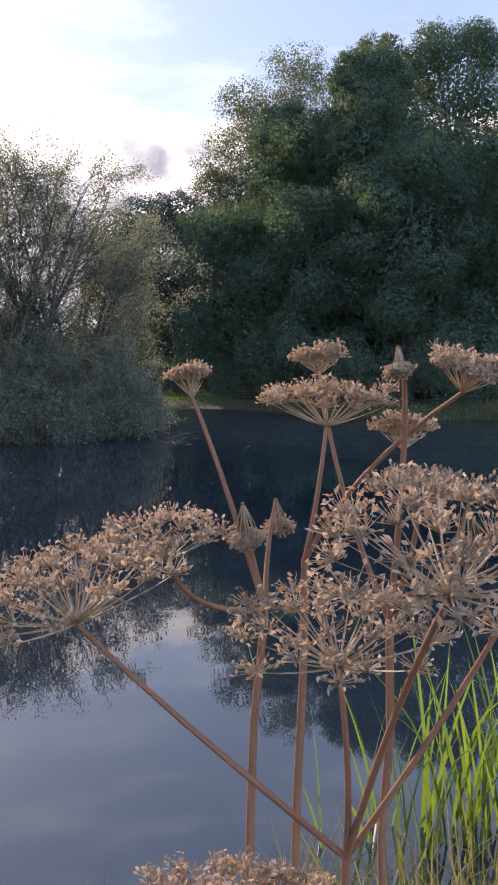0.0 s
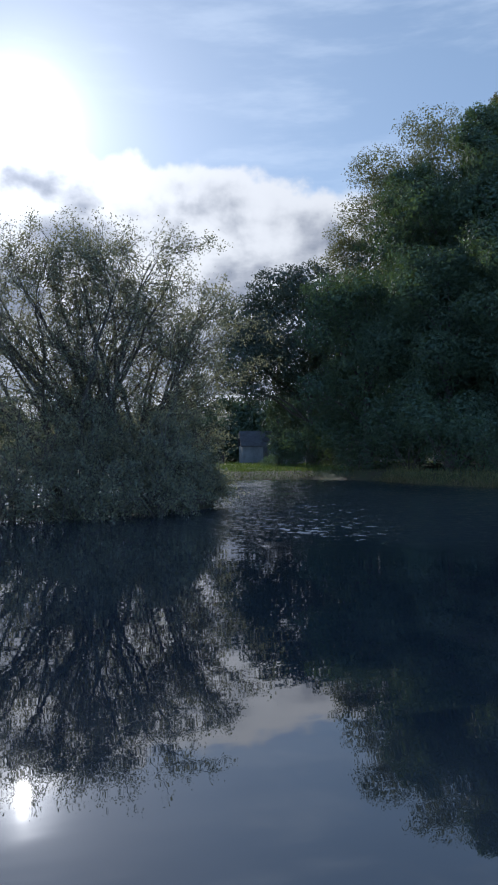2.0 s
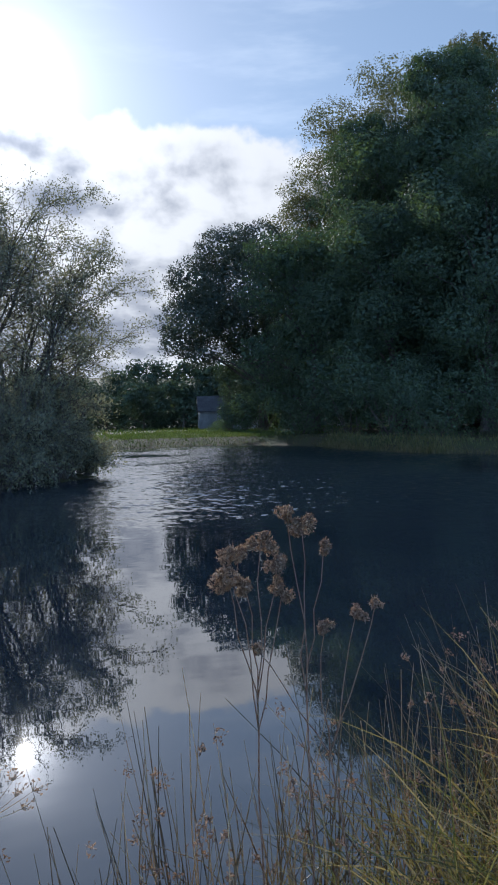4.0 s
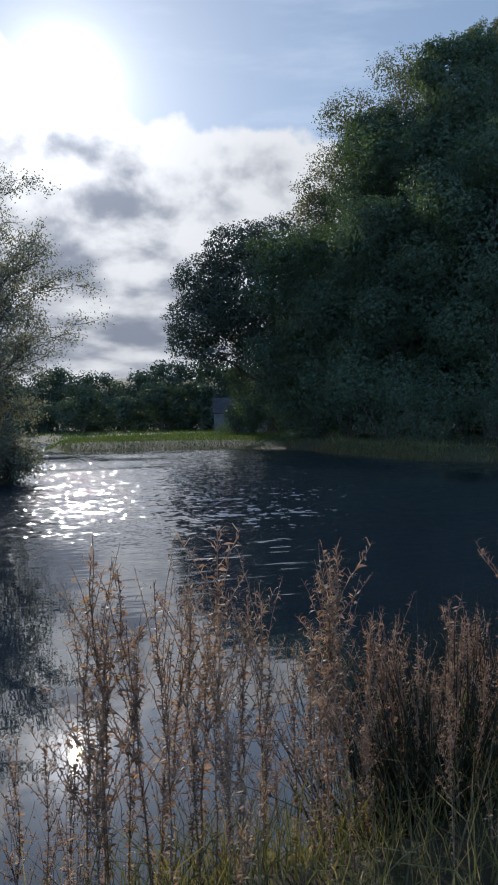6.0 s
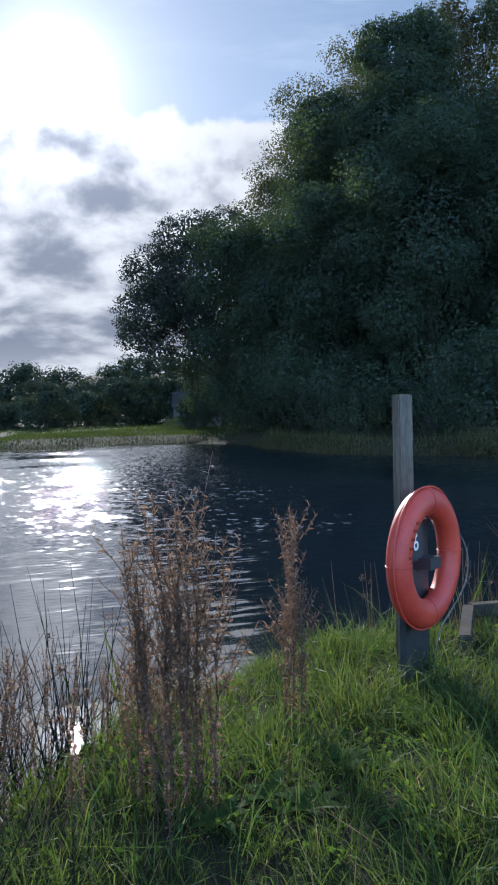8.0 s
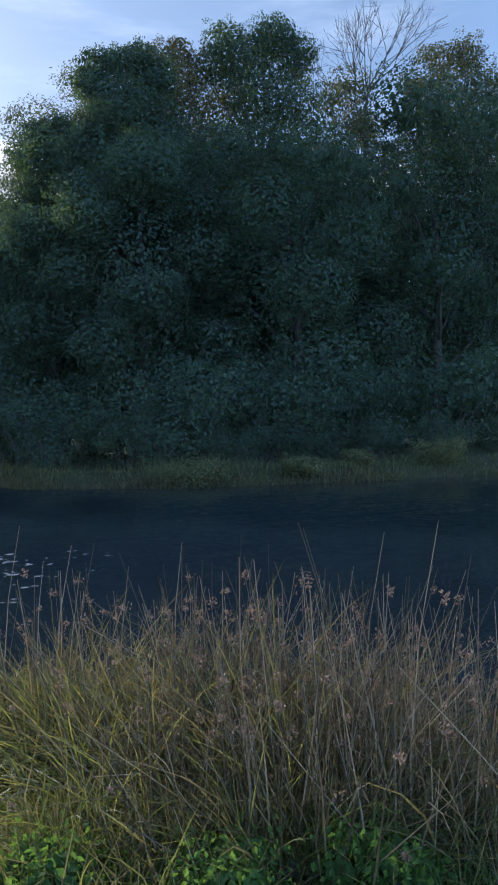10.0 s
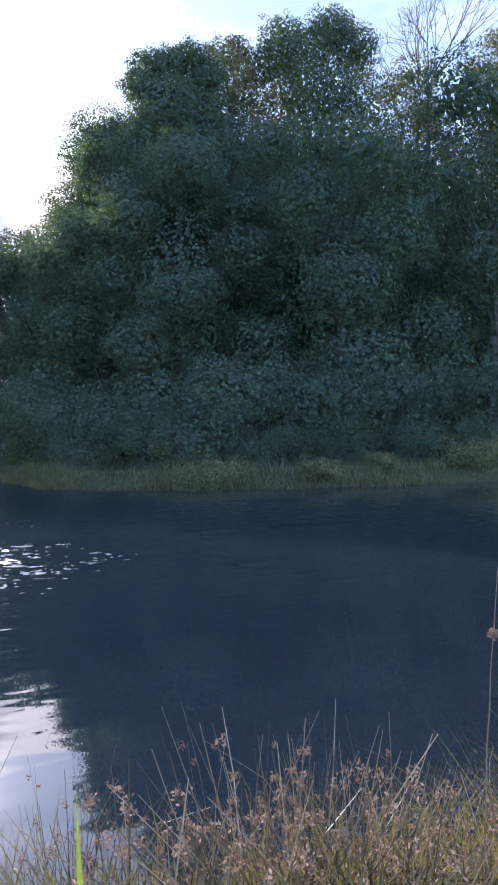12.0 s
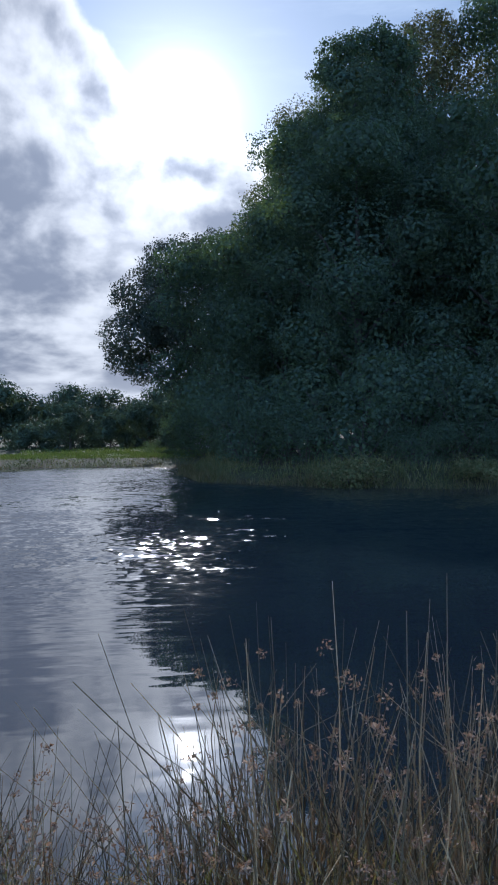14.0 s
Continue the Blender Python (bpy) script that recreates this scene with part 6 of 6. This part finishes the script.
# ---------------------------------------------------------------- willowherb
def willowherb(label, h, seed, leaf_mat, leafy, group):
    """A tall stalk with narrow leaves below and a plume of curling split pods above."""
    rng = np.random.default_rng(seed)
    root = empty("willowherb", (0, 0, 0), 0, label, "willowherb", group)
    main = wander((0, 0, -0.05), (rng.normal(0, 0.05), rng.normal(0, 0.05), h), 12, rng, 0.008)
    part("stem", tube(main, np.linspace(0.0046, 0.0016, 12), 5), HERB_BROWN if leafy > 1.2 else HERB_STEM, root, smooth=True)
    lines = [(main, 0.42)]
    for b in range(15 if leafy > 1.2 else 9):
        k = rng.integers(4, 10)
        a = rng.uniform(0, 6.283)
        out = rng.uniform(0.05, 0.20) if leafy > 1.2 else rng.uniform(0.03, 0.12)
        tip = main[k] + np.array((out * math.cos(a), out * math.sin(a), h * rng.uniform(0.14, 0.32)))
        via = wander(main[k], tip, 6, rng, 0.005)
        part("side_stem", tube(via, np.linspace(0.0024, 0.001, 6), 3), HERB_BROWN if leafy > 1.2 else HERB_STEM, root, smooth=True)
        lines.append((via, 0.2))
    # leaves: yellow and green along the middle of a fresh stalk, brown and curled all over a withered one
    dry = leafy > 1.2
    n = 340 if dry else 190
    base, way = [], []
    for _ in range(n):
        line, start = lines[0] if rng.random() < (0.55 if dry else 0.85) else lines[rng.integers(0, len(lines))]
        t = rng.uniform(0.10, (0.93 if dry else 0.66) if line is main else (0.9 if dry else 0.45)) * (len(line) - 1)
        k = int(t)
        base.append(line[k] + (line[min(k + 1, len(line) - 1)] - line[k]) * (t - k))
        a = rng.uniform(0, 6.283)
        way.append((math.cos(a), math.sin(a), rng.uniform(-0.4, 0.9)))
    wide = rng.uniform(0.005, 0.014, n) if dry else rng.uniform(0.009, 0.017, n)
    g = strips(np.array(base), np.array(way), rng.uniform(0.022, 0.055, n) * (0.82 if dry else 1.3), wide, np.stack([rng.normal(0, 0.8, n), rng.normal(0, 0.8, n), rng.normal(-1.4, 0.9, n)], -1), 2 if dry else 3, rng, taper=np.array([0.3, 1.0, 0.06] if dry else [0.3, 0.95, 0.8, 0.05]))
    part("foliage", g, leaf_mat, root, "narrow withering leaves", kind="stuff")
    # pods and seed fluff
    n = 230 if dry else 520
    base, way = [], []
    for _ in range(n):
        line, start = lines[rng.integers(0, len(lines))] if rng.random() < 0.62 else lines[0]
        lo = 0.56 if line is main else 0.25
        t = rng.uniform(lo, 0.999) * (len(line) - 1)
        k = int(t)
        base.append(line[k] + (line[min(k + 1, len(line) - 1)] - line[k]) * (t - k))
        a = rng.uniform(0, 6.283)
        way.append((math.cos(a), math.sin(a), rng.uniform(0.9, 2.4)))
    base, way = np.array(base), np.array(way)
    curl = way * np.array((1.5, 1.5, 0)) + np.stack([rng.normal(0, 0.5, n), rng.normal(0, 0.5, n), rng.normal(-1.9, 0.8, n)], -1)
    part("seed_plume", strips(base, way, rng.uniform(0.035, 0.08, n) * (1.0 if dry else rng.uniform(0.5, 1.2, n)), rng.uniform(0.0024, 0.0046, n), curl, 2 if dry else 3, rng), HERB_BROWN if dry else HERB_PLUME, root, "curling split seed pods", kind="stuff")
    m = n // 4
    fb = np.resize(base, (m, 3)) + rng.normal(0, 0.016, (m, 3))
    part("fluff", strips(fb, rng.normal(0, 1, (m, 3)), rng.uniform(0.012, 0.035, m), 0.003, rng.normal(0, 1.5, (m, 3)), 2, rng), HERB_BROWN if dry else HERB_POD, root, "pale seed fluff", kind="stuff")
    return root


HERBS = "willowherb along the near shore"
fresh = [willowherb("seeding willowherb with yellow and green leaves", 1.32 + 0.06 * k, 500 + k, HERB_LEAF, 1.1, HERBS) for k in range(4)]
brown = [willowherb("withered brown willowherb with dry leaves", 1.12 + 0.08 * k, 510 + k, HERB_BROWN, 1.3, HERBS) for k in range(4)]


def stalk(kinds, x, y, top, k, tilt=3):
    """Plants a stalk so that its tip stands at the height top over the water."""
    ob = kinds[k % len(kinds)]
    z = max(land(x, y), -0.1)
    tall = {0: 1.32, 1: 1.38, 2: 1.44, 3: 1.50} if kinds is fresh else {0: 1.12, 1: 1.20, 2: 1.28, 3: 1.36}
    s = (top - z) / tall[k % 4]
    m = pose(x, y, z, rng.normal(0, tilt), rng.normal(0, tilt), rng.uniform(0, 360)) @ Matrix.Scale(s, 4)
    if not ob.get("used"):
        ob["used"] = 1
        ob.matrix_basis = m
        return ob
    return copy_thing(ob, m @ Matrix.Scale(1 / ob.scale[0], 4))


for k, (x, y, top) in enumerate([(5.77, 0.66, 1.56), (5.85, 0.52, 1.56), (5.88, 0.60, 1.52), (5.80, 0.60, 1.38), (6.03, 0.72, 1.59), (5.98, 0.66, 1.48), (6.08, 0.76, 1.44), (5.93, 0.74, 1.30), (6.02, 0.64, 1.22),
                                 (6.63, 1.62, 1.44), (6.60, 1.56, 1.22), (6.57, 1.60, 0.98), (6.78, 1.19, 1.47), (6.80, 1.15, 1.34), (6.84, 1.08, 1.49), (6.88, 1.12, 1.36), (6.83, 1.14, 1.20), (6.86, 1.20, 1.08),
                                 (6.52, 0.93, 1.50), (6.55, 0.98, 1.28), (6.92, 1.03, 1.34), (6.90, 1.07, 1.18), (6.40, 1.02, 1.06), (6.28, 0.86, 1.10), (6.70, 1.05, 1.12), (6.88, 1.00, 1.05), (5.79, 0.63, 1.42), (5.83, 0.57, 1.36), (5.75, 0.60, 1.28), (5.90, 0.65, 1.26), (5.86, 0.55, 1.18), (5.96, 0.70, 1.20)]):
    stalk(fresh, x, y, top, k, 2)
rng = np.random.default_rng(23)
k = 0
for x in np.arange(11.4, 15.3, 0.050):
    y = min(near_shore(x) - 0.1, 3.75) - abs(rng.normal(0, 0.42))
    tall = 1.20 + 0.16 * math.sin(x * 4.3) + 0.12 * math.sin(x * 9.1 + 1) + rng.uniform(-0.32, 0.04) + 0.04 * smooth((x - 12.4) / 1.2)
    tall -= 0.22 * smooth((x - 13.3) / 0.4)
    if 14.35 < x < 14.55 or 12.18 < x < 12.40 or 12.95 < x < 13.25:
        tall -= 0.4
    stalk(brown, x, y, min(tall, 1.55) - 0.22 * smooth((x - 14.9) / 0.2), k)
    k += 1
for x in np.arange(11.5, 13.5, 0.055):
    stalk(brown, x, min(near_shore(x) - 0.2, 3.6) - abs(rng.normal(0, 0.6)), rng.uniform(0.75, 1.05), k)
    k += 1
for x, y, top in [(15.27, 3.75, 0.84), (15.33, 3.83, 0.85), (15.3, 3.87, 0.84), (15.36, 3.75, 0.84), (15.24, 3.82, 0.83), (15.32, 3.71, 0.83), (18.62, 5.15, 0.95), (18.7, 4.98, 0.85), (18.8, 5.2, 0.9), (18.85, 5.05, 0.95), (18.95, 5.1, 0.88), (19.05, 4.9, 0.85), (19.1, 5.1, 0.9), (18.15, 5.15, 0.85), (18.05, 5.0, 0.9), (15.2, 3.65, 0.81), (15.25, 3.95, 0.84), (15.4, 3.55, 0.79), (15.45, 3.85, 0.83), (15.35, 4.05, 0.79), (15.15, 3.85, 0.8), (15.3, 3.8, 0.85), (18.9, 5.0, 0.95), (18.0, 4.95, 0.9), (18.75, 5.1, 1.0), (19.0, 4.8, 0.95), (19.1, 5.0, 1.02), (19.2, 4.6, 0.92), (17.7, 4.95, 0.8), (18.55, 4.95, 0.88)]:
    stalk(brown, x, y, top, k, 13 if x > 17 else 4)
    k += 1
for x, y, spread, count, low, high in [(15.31, 3.44, 0.075, 16, 1.05, 1.46), (15.93, 3.96, 0.045, 7, 0.85, 1.31), (14.52, 2.60, 0.03, 5, 1.20, 1.60)]:
    for _ in range(count):
        stalk(brown, x + rng.normal(0, spread), y + rng.normal(0, 0.06), rng.uniform(low, high), k, 2)
        k += 1
# a tight upright stand of brown rush behind the edging
for _ in range(9):
    plant(protos, 18.34 + rng.normal(0, 0.10), 5.12 + rng.normal(0, 0.06), rng.uniform(0.68, 0.98), k)
    k += 1
# withered fleabane beside the rushes
def fleabane(at, heads, seed):
    """A dry branching stalk that carries curled, fluffy brown heads."""
    rng = np.random.default_rng(seed)
    g = land(*at)
    o = np.array((*at, g - 0.02))
    root = empty("fleabane", tuple(o), 0, "withered fleabane with curled fluffy brown heads", "plant", "withered fleabane on the bank")
    hub = np.array([h[:3] for h in heads]).mean(0) - o
    fork = np.array((hub[0], hub[1], hub[2] * 0.72))
    part("stem", tube(wander((0, 0, 0), fork, 7, rng, 0.006), np.linspace(0.0022, 0.0017, 7), 6), HERB_BROWN, root, smooth=True)
    for hx, hy, hz, r in heads:
        r *= 0.92
        c = np.array((hx, hy, hz)) - o
        part("side_stem", tube(wander(fork, c, 6, rng, 0.006), np.linspace(0.0015, 0.0009, 6), 5), HERB_BROWN, root, smooth=True)
        n = int(26000 * r)
        # a few curled lobes, unlike in size, make up each head
        lobe = rng.normal(0, r * 0.48, (6, 3)) * np.array((1, 1, 0.8))
        pick = rng.integers(0, 6, n)
        d = unit(rng.normal(size=(n, 3)))
        p = c + lobe[pick] + d * (r * np.linspace(0.28, 0.62, 6)[pick] * rng.uniform(0.6, 1.05, n))[:, None]
        tuft = join([leaves(p, rng.uniform(0.004, 0.011, n), 0.004, rng),
                     strips(p[:n // 3], rng.normal(0, 1, (n // 3, 3)), rng.uniform(0.006, 0.012, n // 3), 0.0022, rng.normal(0, 3.0, (n // 3, 3)), 2, rng)])
        part("seed_head", tuft, FLEABANE, root, "fluffy curled brown head", kind="stuff")


fleabane((8.22, 1.56), [(8.16, 1.55, 1.36, 0.036), (8.18, 1.54, 1.40, 0.030), (8.22, 1.53, 1.42, 0.030), (8.25, 1.52, 1.39, 0.026), (8.26, 1.52, 1.34, 0.022), (8.19, 1.54, 1.34, 0.022)], 71)
fleabane((8.30, 1.52), [(8.265, 1.51, 1.475, 0.022), (8.29, 1.50, 1.45, 0.028), (8.33, 1.49, 1.41, 0.014)], 72)
fleabane((8.40, 1.48), [(8.38, 1.46, 1.29, 0.020), (8.33, 1.49, 1.26, 0.016), (8.41, 1.44, 1.31, 0.012), (8.21, 1.54, 1.22, 0.012)], 73)
for x, y, top in [(9.0, 1.3, 1.15), (9.15, 1.35, 1.2), (9.05, 1.4, 1.1)]:
    stalk(brown, x, y, top, k)
    k += 1


def plume(at, top, hook, seed):
    """A fluffy brown flower head, broken into tufts, on a leaning stalk whose tip hooks over."""
    rng = np.random.default_rng(seed)
    g = land(*at)
    root = empty("plume_grass", (*at, g - 0.02), 0, "fluffy buff seed plume on a bent stalk", "plant", "buff plumes by the path")
    z = top - g
    line = np.array([(0, 0, 0), (0, 0, z * 0.4), (0.015, 0, z * 0.74), (0.05, -0.01, z * 0.9), (0.08, -0.02, z * 0.99), (0.10, -0.025, z), (0.112, -0.028, z - hook)])
    part("stem", tube(line, np.linspace(0.003, 0.0009, 7), 6), HERB_STEM, root, smooth=True)
    t = np.concatenate([rng.uniform(2.3, 5.99, 16), rng.uniform(4.2, 5.99, 9)])
    i = t.astype(int)
    c = line[i] + (line[i + 1] - line[i]) * (t - i)[:, None] + rng.normal(0, 0.004, (25, 3))
    size = rng.uniform(0.0025, 0.0062, 25)
    n = 25 * 130
    pts = np.repeat(c, 130, 0) + rng.normal(0, 1, (n, 3)) * np.repeat(size, 130)[:, None]
    hair = strips(pts, rng.normal(0, 1, (n, 3)) + (0.3, 0, 0.2), rng.uniform(0.004, 0.010, n), 0.0009, rng.normal(0, 1.5, (n, 3)), 2, rng)
    part("plume", hair, PLUME, root, kind="stuff")


plume((20.40, 1.12), 1.47, 0.012, 1)
plume((20.46, 1.10), 1.36, 0.09, 2)
plume((20.30, 1.15), 1.46, 0.03, 3)


# ---------------------------------------------------------------- single stems beside the last stretch of the path
def lone_stem(label, foot, via, tip, thick, mat, head, seed):
    """One rush or dry flower stalk; head: a seed tuft's place along it, or a round head at its tip."""
    rng = np.random.default_rng(seed)
    o = np.array((*foot, land(*foot) - 0.02))
    root = empty("lone_stem", tuple(o), 0, label, "plant", "single stems beside the path")
    a, b, c = np.zeros(3), np.array(via) - o, np.array(tip) - o
    t = np.linspace(0, 1, 12)[:, None]
    line = (1 - t) ** 2 * a + 2 * t * (1 - t) * (2 * b - 0.5 * a - 0.5 * c) + t * t * c
    part("stem", tube(line + rng.normal(0, 0.0008, line.shape), np.linspace(thick, thick * 0.3, 12), 6), mat, root, smooth=True)
    if head:
        kind, at, size = head
        p = line[int(at * 11)]
        n = 260 if kind == "round" else 70
        d = unit(rng.normal(size=(n, 3)))
        q = p + d * (size * rng.uniform(0.2, 1.0, n))[:, None]
        if kind == "round":
            g = join([leaves(q, size * rng.uniform(0.4, 0.8, n), size * 0.35, rng), strips(q, d, size * rng.uniform(0.3, 0.55, n), size * 0.12, rng.normal(0, 0.6, (n, 3)), 1, rng)])
        else:
            g = leaves(q + d * size * 0.3, rng.uniform(0.008, 0.018, n), 0.005, rng, 0.3)
        part("seed_head", g, RUSH_SEED, root, "dark round seed head" if kind == "round" else "loose brown seed tuft", kind="stuff")


lone_stem("tall straw-coloured rush with a brown seed tuft", (22.33, 1.21), (22.352, 1.195, 1.05), (22.386, 1.184, 1.434), 0.0026, RUSH, ("tuft", 0.80, 0.011), 901)
lone_stem("leaning dry rush stem above the trampled rushes", (22.56, 1.33), (22.715, 1.25, 0.86), (22.841, 1.192, 1.29), 0.0028, RUSH, None, 902)
lone_stem("broad pale dry stalk standing clear of the rushes", (23.14, 0.22), (23.132, 0.238, 1.10), (23.1335, 0.2464, 1.574), 0.0024, RUSH, None, 903)
lone_stem("withered thistle stalk with a dark round seed head", (22.87, 0.25), (22.864, 0.253, 1.05), (22.8612, 0.2539, 1.448), 0.0018, HERB_STEM, ("round", 1.0, 0.0075), 904)
